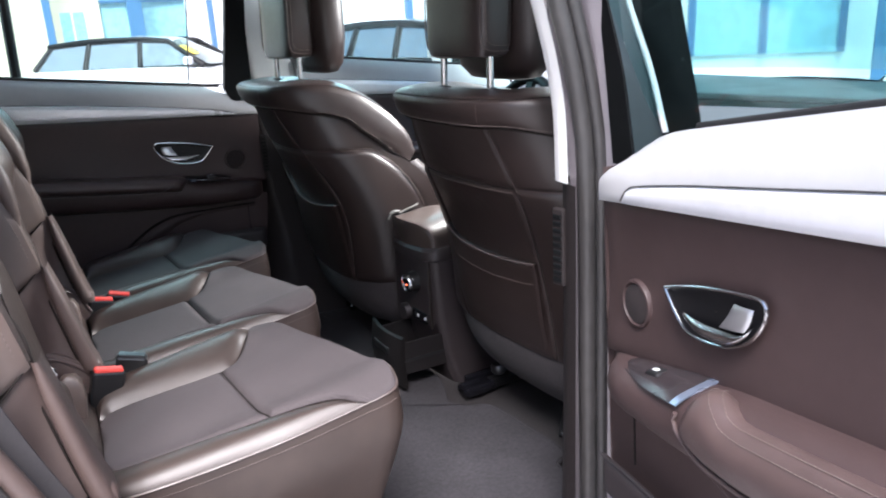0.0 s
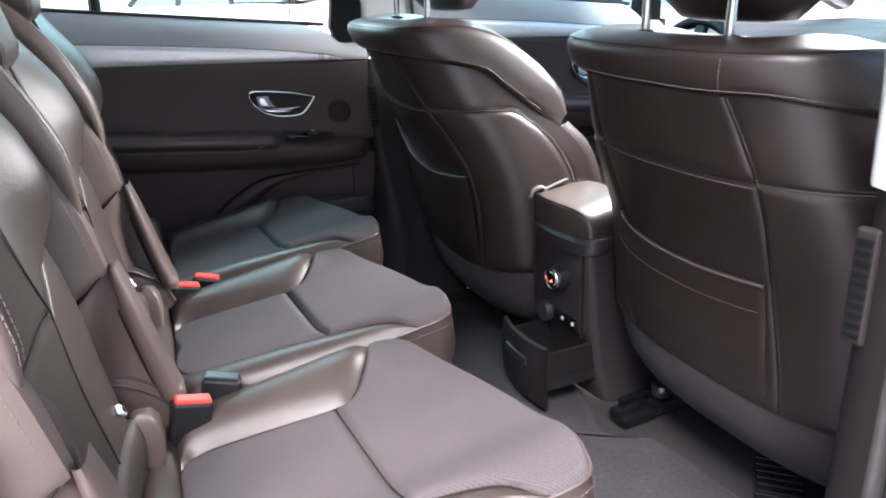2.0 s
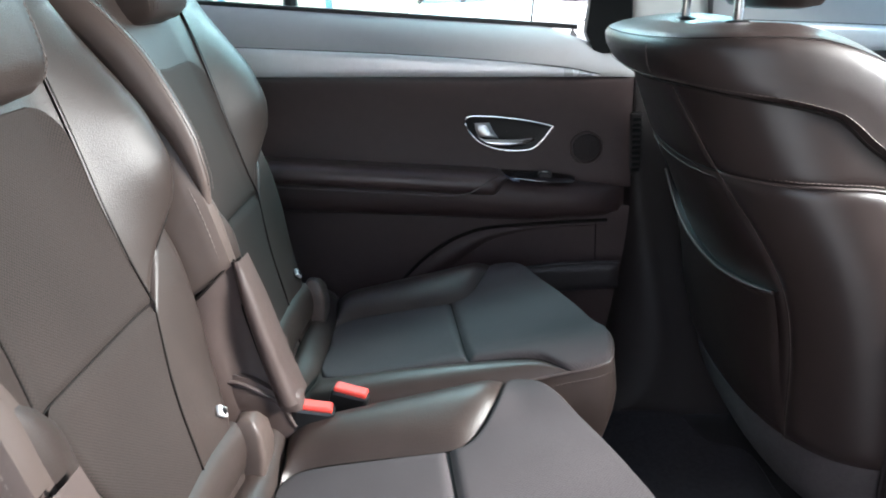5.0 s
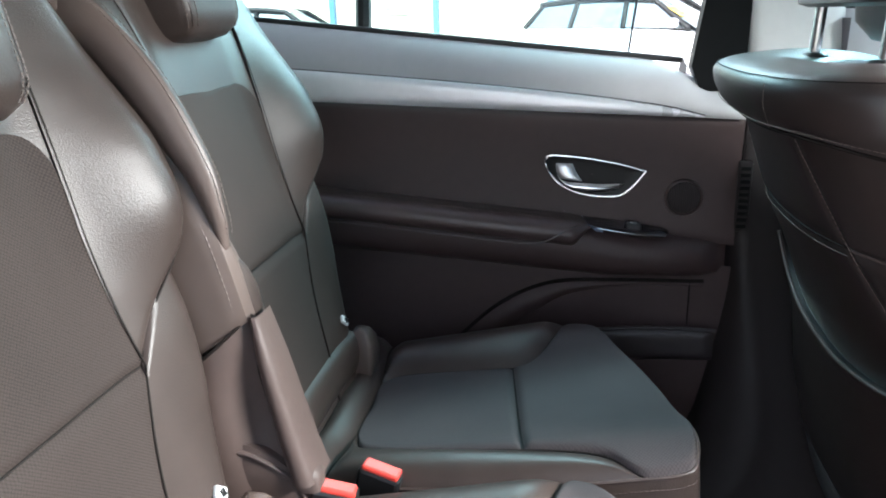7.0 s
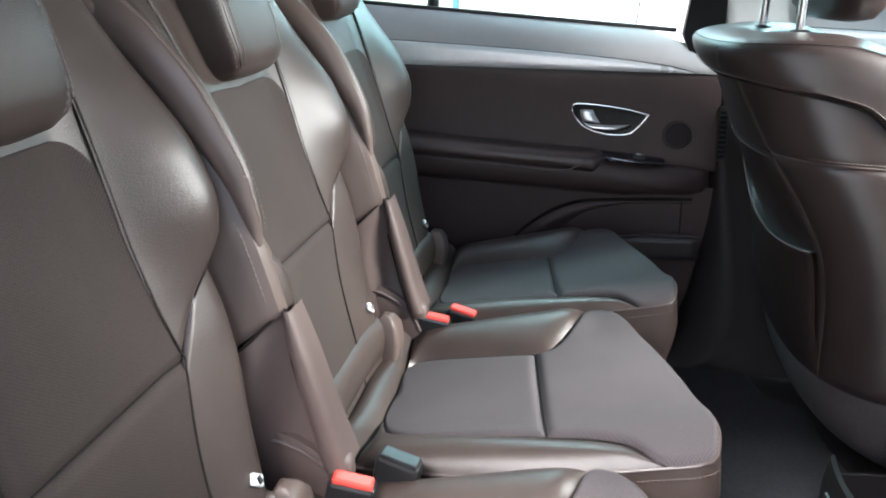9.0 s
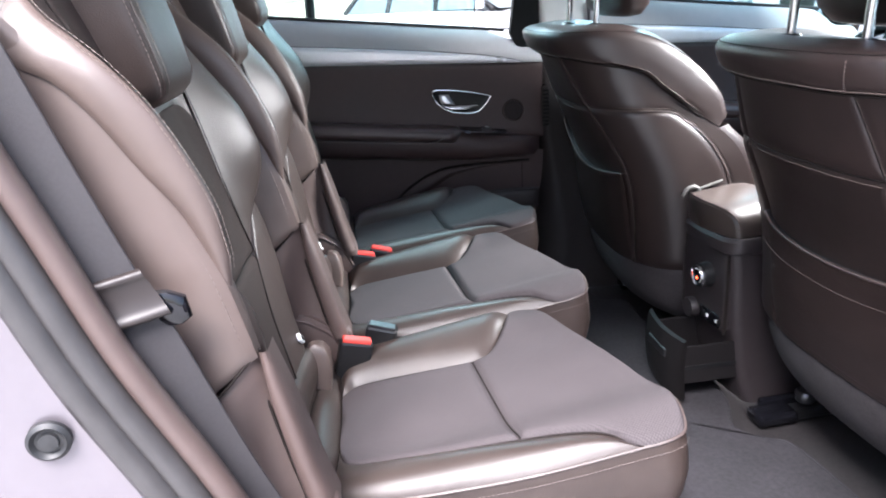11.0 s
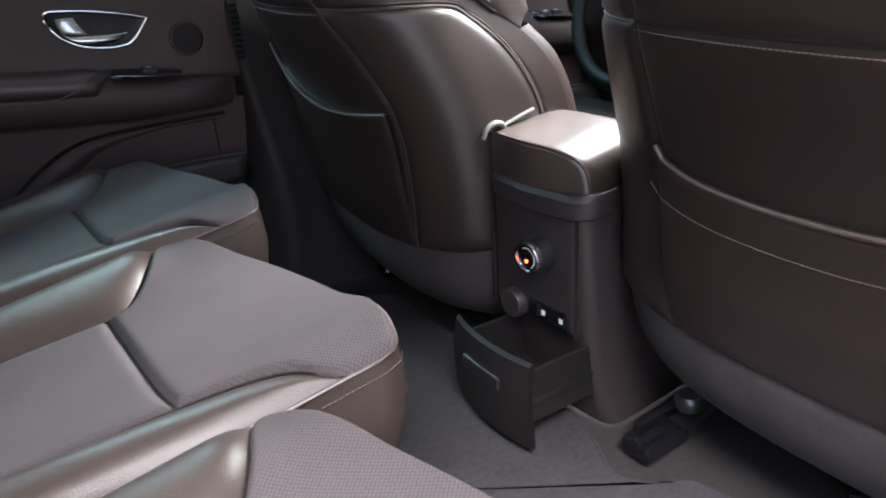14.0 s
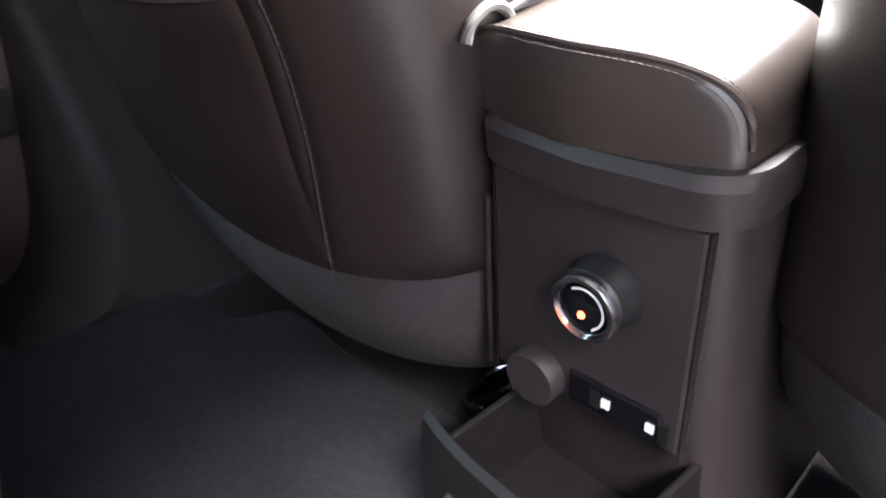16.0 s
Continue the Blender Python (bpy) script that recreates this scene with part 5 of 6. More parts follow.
car = thing("car_body", "grey metallic car body with pale headliner and dark floor", "car", kind="structure")
sheet("floor_carpet", (-1.6, -0.80), (1.9, 0.80), -0.006, CARPET, car, "dark charcoal cabin carpet", 60, 0.006)
mat_out = [(0.10, -0.66), (0.45, -0.66), (0.585, -0.60), (0.602, -0.53), (0.64, -0.50), (0.632, -0.39), (0.608, -0.25), (0.567, -0.222), (0.53, -0.176), (0.556, -0.098), (0.566, -0.03), (0.56, 0.06), (0.553, 0.14), (0.55, 0.21), (0.528, 0.34), (0.526, 0.43), (0.512, 0.47), (0.46, 0.497), (0.444, 0.545), (0.425, 0.594), (0.34, 0.608), (0.10, 0.61)]
fm = thing("floor_mat", "grey carpet floor mat with bound edge", "floor mat")
mo = spl(mat_out, 200)
cen = np.array([0.2, 0.0])
rings = [np.concatenate([cen + (mo - cen) * k, np.full((200, 1), z)], 1) for k, z in ((1.0, 0.004), (0.992, 0.010), (0.9, 0.010), (0.6, 0.010), (0.3, 0.010), (0.05, 0.010))]
V = np.stack(rings, 1)
obj("mat_top", V.reshape(-1, 3), grid_faces(200, 6), MATCARPET, fm, "worn grey carpet pile")
tube("mat_binding", np.concatenate([mo, np.full((200, 1), 0.008)], 1), 0.0028, MATCARPET, fm, 200, 6)
gr = thing("floor_vent", "black slotted floor vent under the front seat", "vent")
Mv = pose(0.735, -0.42, 0.016, 0, 0, 50)
box("vent_frame", (-0.06, -0.04, -0.012), (0.06, 0.04, 0.0), BLACK, gr, 0.003, m=Mv)
for i in range(6):
    for j in range(3):
        box("vent_slot", (-0.054 + 0.0183 * i, -0.034 + 0.0235 * j, -0.002), (-0.050 + 0.0183 * i, -0.012 + 0.0235 * j, 0.003), BLACK, gr, 0.001, m=Mv)


def pillar(yi, sg, name, vent_x, flare=1.0):
    """Centre pillar trim: dark lower part with a slotted vent, pale upper part, flared foot."""
    p = thing(name, "centre pillar with dark lower trim and pale upper trim", "pillar", kind="structure")
    rows = []
    for z, xr, xf, dy in ((0.0, 0.30, 0.80, -0.10), (0.05, 0.31, 0.78, -0.085), (0.12, 0.34, 0.72, -0.055), (0.22, 0.37, 0.66, -0.025), (0.35, 0.385, 0.62, -0.008), (0.50, 0.40, 0.60, 0.0), (0.645, 0.395, 0.58, 0.0)):
        dy, xr = dy * flare, 0.40 + (xr - 0.40) * flare
        rows.append([(xr - 0.004, sg * (yi + 0.06), z), (xr, sg * (yi + dy + 0.03), z), (xr + 0.015, sg * (yi + dy + 0.004), z), (xr + 0.05, sg * (yi + dy), z), (xf - 0.05, sg * (yi + dy), z), (xf, sg * (yi + dy + 0.02), z), (xf + 0.02, sg * (yi + 0.06), z)])
    if sg > 0:
        rows = []
        for z, xr, xm, ym in ((-0.004, 0.225, 0.285, 0.612), (0.015, 0.250, 0.345, 0.616), (0.05, 0.290, 0.392, 0.632), (0.12, 0.318, 0.411, 0.660), (0.20, 0.332, 0.407, 0.688), (0.30, 0.341, 0.394, 0.716), (0.45, 0.342, 0.374, 0.748), (0.645, 0.345, 0.368, 0.762)):
            wide = 0.30 * smooth01(0.3, 0.0, np.array(z))
            rows.append([(xr - vent_x, 0.83, z), (xr + 0.002 - vent_x, ym + 0.055, z), (xr * 0.45 + xm * 0.55 - vent_x, ym + 0.012, z), (xm - vent_x, ym, z), (xm + 0.03 - vent_x, ym + 0.004, z), (0.56 + float(wide) - vent_x, ym + 0.004, z), (0.60 + float(wide) - vent_x, 0.83, z)])
    R = np.array(rows)
    R[..., 0] += vent_x
    P = np.stack([spl(R[:, j], 24) for j in range(7)], 1)
    P = np.stack([spl(P[i], 36) for i in range(24)], 0)
    obj("lower_trim", P.reshape(-1, 3), grid_faces(24, 36), PILLAR, p, "dark brown plastic pillar trim")
    rows = []
    upper = ((0.648, 0.405, 0.58, 0.0), (0.78, 0.395, 0.54, 0.012), (0.95, 0.37, 0.50, 0.035), (1.12, 0.33, 0.47, 0.085))
    if sg < 0:
        upper = ((0.648, 0.394, 0.56, 0.0), (0.78, 0.386, 0.54, 0.0), (0.95, 0.343, 0.50, 0.0), (1.12, 0.30, 0.47, 0.01))
    for z, xr, xf, dy in upper:
        rows.append([(xr + vent_x - 0.004, sg * (yi + dy + 0.05), z), (xr + vent_x, sg * (yi + dy + 0.012), z), (xr + vent_x + 0.03, sg * (yi + dy), z), (xf + vent_x, sg * (yi + dy), z), (xf + vent_x + 0.02, sg * (yi + dy + 0.05), z)])
    R = np.array(rows)
    P = np.stack([spl(R[:, j], 16) for j in range(5)], 1)
    P = np.stack([spl(P[i], 16) for i in range(16)], 0)
    obj("upper_trim", P.reshape(-1, 3), grid_faces(16, 16), PALETRIM, p, "pale grey upper pillar trim")
    if sg > 0:
        m = pose(0.368, 0.757, -0.028, 0, 0, 90)
    else:
        m = pose(0.4685, -0.7325, 0, 0, 0, 12)
    v = box("vent_frame", (-0.006, -0.0115, 0.484), (0.006, 0.0115, 0.606), PILLAR, p, 0.003, "slotted air vent", m=m)
    for k in range(10):
        box("vent_slot", (-0.0085, -0.0080, 0.491 + 0.0110 * k), (0.008, 0.0080, 0.4975 + 0.0110 * k), MATTBLACK, v, 0.001, m=m)
    return p


pillar(0.765, 1, "pillar_far", -0.04)
pn = pillar(0.715, -1, "pillar_near", 0.07, 0.05)
# painted jamb and seals of the open door aperture
jr = []
for z, x, dx in ((0.0, 0.525, 0.06), (0.3, 0.522, 0.06), (0.65, 0.515, 0.055), (0.9, 0.485, 0.05), (1.12, 0.45, 0.05)):
    o = -0.05 * smooth01(0.65, 1.12, np.array(z))
    jr.append([(x - 0.03, -0.735 - float(o), z), (x, -0.765 - float(o), z), (x + dx * 0.5, -0.80 - float(o), z), (x + dx, -0.865 - float(o), z), (x + dx + 0.02, -0.90 - float(o), z)])
R = np.array(jr)
P = np.stack([spl(R[:, j], 20) for j in range(5)], 1)
obj("door_jamb", P[:, :3].reshape(-1, 3), grid_faces(20, 3), PAINT, pn, "grey painted door jamb")
obj("outer_pillar_cover", P[:, 2:].reshape(-1, 3), grid_faces(20, 3), MATTBLACK, pn, "black outer pillar cover")
seal_path = [(0.508, -0.752, 0.03), (0.506, -0.752, 0.3), (0.502, -0.752, 0.64), (0.492, -0.748, 0.76), (0.466, -0.742, 0.88), (0.412, -0.715, 1.10)]
tube("door_seal", seal_path, 0.014, SEAL, pn, 40, 10, "thick grey rubber door seal")
tube("door_seal", [(x + 0.016, y - 0.015, z) for x, y, z in seal_path], 0.009, SEAL, pn, 40, 10)
tube("door_seal", [(x + 0.085, y - 0.075, z) for x, y, z in seal_path], 0.010, RUBBER, pn, 40, 10, "black rubber door seal")


# ---- rear aperture beside the near seat ----
qp = thing("rear_quarter", "grey painted quarter panel with rubber seal and brown trim", "car panel", kind="structure")
ap = [(-0.52, 0.95), (-0.47, 0.80), (-0.43, 0.69), (-0.385, 0.56), (-0.33, 0.44), (-0.26, 0.28), (-0.16, 0.12), (-0.05, 0.03), (0.1, 0.0)]
edge = spl(ap, 50)
E3 = lambda dx, y: np.stack([edge[:, 0] + dx, np.full(50, y), edge[:, 1] + dx * 0.4], 1)
loft("painted_jamb", [E3(-0.45, -0.88), E3(-0.16, -0.84), E3(-0.05, -0.818), E3(-0.012, -0.808)], PAINT, qp, 50, 16, label="grey metallic painted jamb")
tube("rubber_seal", E3(0.0, -0.803), 0.014, SEAL, qp, 60, 10, "thick grey rubber door seal")
tube("inner_seal_lip", E3(0.018, -0.797), 0.013, SEAL, qp, 60, 10)
tube("brown_edge_trim", E3(0.038, -0.787), 0.018, BROWNPLASTIC, qp, 60, 12, "brown plastic aperture trim", flat=0.7)
loft("inner_trim", [E3(0.03, -0.785), E3(0.0, -0.76), E3(-0.3, -0.74)], PLASTIC, qp, 50, 8)
lathe("grommet", [(0.018, 0.0), (0.018, 0.005), (0.0145, 0.008), (0.011, 0.004), (0.0085, 0.004), (0.008, 0.007), (0.0, 0.008)], RUBBER, qp, 28, pose(-0.408, -0.816, 0.520, 90, 0, 10), "round black rubber grommet")
# seat belt hanging beside the seat
sb = thing("seat_belt", "dark webbing seat belt with plastic clip", "seat belt")
strip("webbing", [(-0.452, -0.745, 0.93), (-0.407, -0.755, 0.80), (-0.356, -0.765, 0.66), (-0.325, -0.765, 0.58), (-0.279, -0.76, 0.44), (-0.228, -0.75, 0.30), (-0.178, -0.74, 0.14)], (0.95, 0.27, 0.15), 0.041, 0.0015, BELT, sb, 40)
CLIPGLOSS = mat("glossy_brown_plastic", (0.022, 0.016, 0.015), 0.45, vary=0.1, rvary=0.04)
bdir, bside, bout = np.array((0.42, 0.0, -0.90)), np.array((0.95, 0.27, 0.15)) * 0.0255, np.array((0.27, -0.95, 0.12))
c0 = np.array((-0.341, -0.767, 0.620))
prof = [(-0.024, 0.000), (-0.0235, 0.009), (-0.019, 0.0115), (-0.013, 0.008), (0.0, 0.006), (0.013, 0.008), (0.019, 0.0115), (0.0235, 0.009), (0.024, 0.000)]
cl = loft("belt_clip", [[tuple(c0 + bdir * a + bout * h * (1 - 0.1 * abs(k)) + bside * k) for k in (-1.03, -1.0, -0.5, 0, 0.5, 1.0, 1.03)] for a, h in prof], CLIPGLOSS, sb, 20, 24, label="glossy dark belt keeper loop")
blob("tongue_tab", [(-0.308, -0.757, 0.590, 0.010, 0.005), (-0.306, -0.757, 0.596, 0.016, 0.007), (-0.310, -0.757, 0.615, 0.017, 0.007), (-0.316, -0.757, 0.621, 0.010, 0.005)], GLOSS, cl, 20, "dark tongue tab")

# ---- shell of the car ----
roof = []
for x, h in ((-1.55, 1.08), (-1.0, 1.16), (-0.3, 1.19), (0.5, 1.18), (1.0, 1.10)):
    roof.append([(x, -0.66, h - 0.05), (x, -0.5, h - 0.01), (x, 0, h), (x, 0.5, h - 0.01), (x, 0.66, h - 0.05)])
loft("headliner", roof, HEADLINER, car, 20, 20, label="pale cloth headliner")
loft("roof_skin", [[(x, y * 1.12, z + 0.05) for x, y, z in r] for r in roof], PAINT, car, 20, 20, label="grey metallic roof")
for sg in (1, -1):
    tube("roof_rail", [(-1.5, sg * 0.72, 1.04), (-0.5, sg * 0.71, 1.135), (0.5, sg * 0.71, 1.13), (1.0, sg * 0.70, 1.05)], 0.03, LIGHTGREY, car, 24, 10, "pale roof side trim")
    tube("windscreen_pillar", [(1.0, sg * 0.70, 1.06), (1.55, sg * 0.74, 0.90), (2.04, sg * 0.77, 0.70)], 0.03, PILLAR, car, 14, 10, "dark windscreen pillar trim")
    tube("pillar_skin", [(0.98, sg * 0.735, 1.09), (1.55, sg * 0.775, 0.92), (2.06, sg * 0.81, 0.70)], 0.035, BLACK, car, 14, 10, "dark outer windscreen pillar")
    loft("rear_side_wall", [[(-0.62, sg * 0.78, 0.0), (-1.6, sg * 0.76, 0.0)], [(-0.62, sg * 0.80, 0.5), (-1.6, sg * 0.78, 0.5)], [(-0.66, sg * 0.80, 0.85), (-1.6, sg * 0.76, 0.9)]], PLASTIC, car, 8, 8, label="dark cargo side trim")
    tube("rear_roof_post", [(-0.72, sg * 0.78, 0.82), (-0.80, sg * 0.72, 1.08)], 0.06, LIGHTGREY, car, 8, 10)
    tube("tail_post", [(-1.58, sg * 0.74, 0.5), (-1.5, sg * 0.70, 1.06)], 0.06, LIGHTGREY, car, 8, 10)
    box("side_sill", (-0.3, min(sg * 0.74, sg * 0.90), -0.16), (1.5, max(sg * 0.74, sg * 0.90), 0.0), PAINT, car, 0.02, "grey painted side sill")
    loft("front_wing", [[(1.3, sg * 0.88, -0.1), (2.5, sg * 0.80, -0.1)], [(1.3, sg * 0.90, 0.4), (2.5, sg * 0.84, 0.3)], [(1.3, sg * 0.84, 0.62), (2.5, sg * 0.74, 0.45)]], PAINT, car, 8, 8, label="grey front wing")
    x0 = -0.68 if sg > 0 else -0.84
    loft("quarter_skin", [[(x0, sg * 0.885, -0.14), (-1.62, sg * 0.84, -0.12)], [(x0, sg * 0.90, 0.4), (-1.66, sg * 0.86, 0.4)], [(x0, sg * 0.86, 0.82), (-1.60, sg * 0.80, 0.86)]], PAINT, car, 8, 8, label="grey painted rear quarter")
    loft("quarter_window", [[(x0, sg * 0.84, 0.83), (-1.56, sg * 0.79, 0.87)], [(x0 - 0.03, sg * 0.73, 1.08), (-1.50, sg * 0.70, 1.05)]], DIMGLASS, car, 6, 4, label="dark tinted rear quarter window")
    blob("head_lamp", [(2.66, sg * 0.62, 0.30, 0.04, 0.06), (2.68, sg * 0.62, 0.32, 0.10, 0.13), (2.64, sg * 0.63, 0.42, 0.09, 0.12), (2.60, sg * 0.63, 0.45, 0.04, 0.06)], CHROME, car, 20, "clear head lamp")
    blob("tail_lamp", [(-1.66, sg * 0.74, 0.45, 0.02, 0.05), (-1.66, sg * 0.74, 0.47, 0.035, 0.08), (-1.62, sg * 0.74, 0.74, 0.035, 0.07), (-1.60, sg * 0.74, 0.76, 0.02, 0.04)], RED, car, 20, "red tail lamp")
loft("front_bumper", [[(2.74, -0.72, 0.41), (2.86, 0, 0.43), (2.74, 0.72, 0.41)], [(2.84, -0.76, 0.12), (2.96, 0, 0.12), (2.84, 0.76, 0.12)], [(2.78, -0.74, -0.2), (2.9, 0, -0.2), (2.78, 0.74, -0.2)]], PAINT, car, 16, 12, label="grey front bumper")
loft("tailgate_skin", [[(-1.66, -0.80, -0.12), (-1.72, 0, -0.12), (-1.66, 0.80, -0.12)], [(-1.70, -0.80, 0.3), (-1.76, 0, 0.3), (-1.70, 0.80, 0.3)], [(-1.66, -0.74, 0.62), (-1.71, 0, 0.62), (-1.66, 0.74, 0.62)]], PAINT, car, 16, 10, label="grey painted tailgate")
loft("rear_window", [[(-1.66, -0.70, 0.62), (-1.70, 0, 0.63), (-1.66, 0.70, 0.62)], [(-1.53, -0.64, 1.06), (-1.57, 0, 1.10), (-1.53, 0.64, 1.06)]], DIMGLASS, car, 10, 5, label="dark tinted rear window")
loft("bonnet", [[(1.98, -0.84, 0.60), (2.45, -0.78, 0.53), (2.75, -0.7, 0.40)], [(2.02, 0, 0.66), (2.5, 0, 0.58), (2.85, 0, 0.42)], [(1.98, 0.84, 0.60), (2.45, 0.78, 0.53), (2.75, 0.7, 0.40)]], PAINT, car, 10, 10, label="grey metallic bonnet")
loft("windscreen", [[(1.0, -0.66, 1.07), (2.02, -0.74, 0.67)], [(1.04, 0, 1.10), (2.10, 0, 0.68)], [(1.0, 0.66, 1.07), (2.02, 0.74, 0.67)]], GLASS, car, 8, 8, label="clear windscreen")
loft("tailgate", [[(-1.62, -0.74, 0.0), (-1.62, 0.74, 0.0)], [(-1.62, -0.74, 0.55), (-1.62, 0.74, 0.55)]], PLASTIC, car, 6, 6, label="dark tailgate lining")
for x in (-1.25, 1.95):
    for sg in (1, -1):
        w = lathe("wheel", [(0.20, -0.10), (0.33, -0.10), (0.345, -0.06), (0.345, 0.06), (0.33, 0.10), (0.20, 0.10)], RUBBER, car, 32, pose(x, sg * 0.80, -0.075, 90, 0, 0), "black tyre")
        lathe("rim", [(0.20, 0.09), (0.19, 0.07), (0.04, 0.08), (0.0, 0.085)], SILVER, w, 24, pose(x, sg * 0.80, -0.075, 90 if sg < 0 else -90, 0, 0), "silver wheel rim")

db = thing("dashboard", "dark dashboard with instrument hood", "dashboard")
loft("dash_top", [[(1.18, -0.76, 0.50), (1.18, 0.76, 0.50)], [(1.22, -0.76, 0.62), (1.22, 0.76, 0.62)], [(1.45, -0.76, 0.66), (1.45, 0.76, 0.66)], [(2.04, -0.74, 0.65), (2.04, 0.74, 0.65)]], PLASTIC, db, 10, 16, label="dark grained dash top")
loft("dash_face", [[(1.18, -0.76, 0.50), (1.18, 0.76, 0.50)], [(1.25, -0.76, 0.30), (1.25, 0.76, 0.30)], [(1.35, -0.74, 0.05), (1.35, 0.74, 0.05)]], PLASTIC, db, 10, 10)
sw = thing("steering_wheel", "black leather steering wheel with silver spokes", "steering wheel")
Mw = pose(1.09, 0.39, 0.535, 0, -68, 0)
tube("rim", [tuple(Mw @ Vector((0.185 * math.cos(a), 0.185 * math.sin(a), 0))) for a in np.linspace(0, 2 * np.pi, 24, endpoint=False)], 0.015, MATTBLACK, sw, 60, 10, closed=True)
lathe("hub", [(0.07, -0.02), (0.075, 0.01), (0.05, 0.03), (0.0, 0.035)], PLASTIC, sw, 24, Mw)
for a in (0, 180, 270):
    box("spoke", (0.06, -0.02, -0.006), (0.175, 0.02, 0.008), MATTBLACK, sw, 0.004, m=Mw @ pose(0, 0, 0, 0, 0, a))
for k, sy in enumerate((0.99, -0.99)):
    dm = thing("door_mirror", "dark door mirror on the front door", "mirror", group="door mirrors")
    blob("mirror_housing", [(1.20, sy, 0.72, 0.03, 0.06), (1.20, sy, 0.735, 0.06, 0.10), (1.20, sy, 0.85, 0.06, 0.11), (1.20, sy, 0.88, 0.03, 0.08)], BLACK, dm, 24, "black mirror housing", 4)
    box("mirror_glass", (1.136, sy - 0.085, 0.745), (1.142, sy + 0.085, 0.86), CHROME, dm, 0.002, "mirror glass")
    box("mirror_arm", (1.19, min(sy, sy * 0.85), 0.70), (1.23, max(sy, sy * 0.85), 0.735), BLACK, dm, 0.008)
gh = thing("grab_handle", "pale plastic grab handle on the pillar", "handle")
tube("grip", [(0.47, 0.745, 0.90), (0.46, 0.715, 0.93), (0.45, 0.71, 0.98), (0.44, 0.735, 1.02)], 0.009, LIGHTGREY, gh, 20, 8)

# ---- outside ----
G = -0.42
sheet("ground", (-60, -60), (60, 60), G, ASPHALT, None, "", 30, 0.02)
tagged(bpy.data.objects["ground"], "pale grey paved car park", "ground", kind="structure")


FRAME = mat("black_window_frame", (0.005, 0.005, 0.006), 0.6, vary=0.1, spec=0.25)


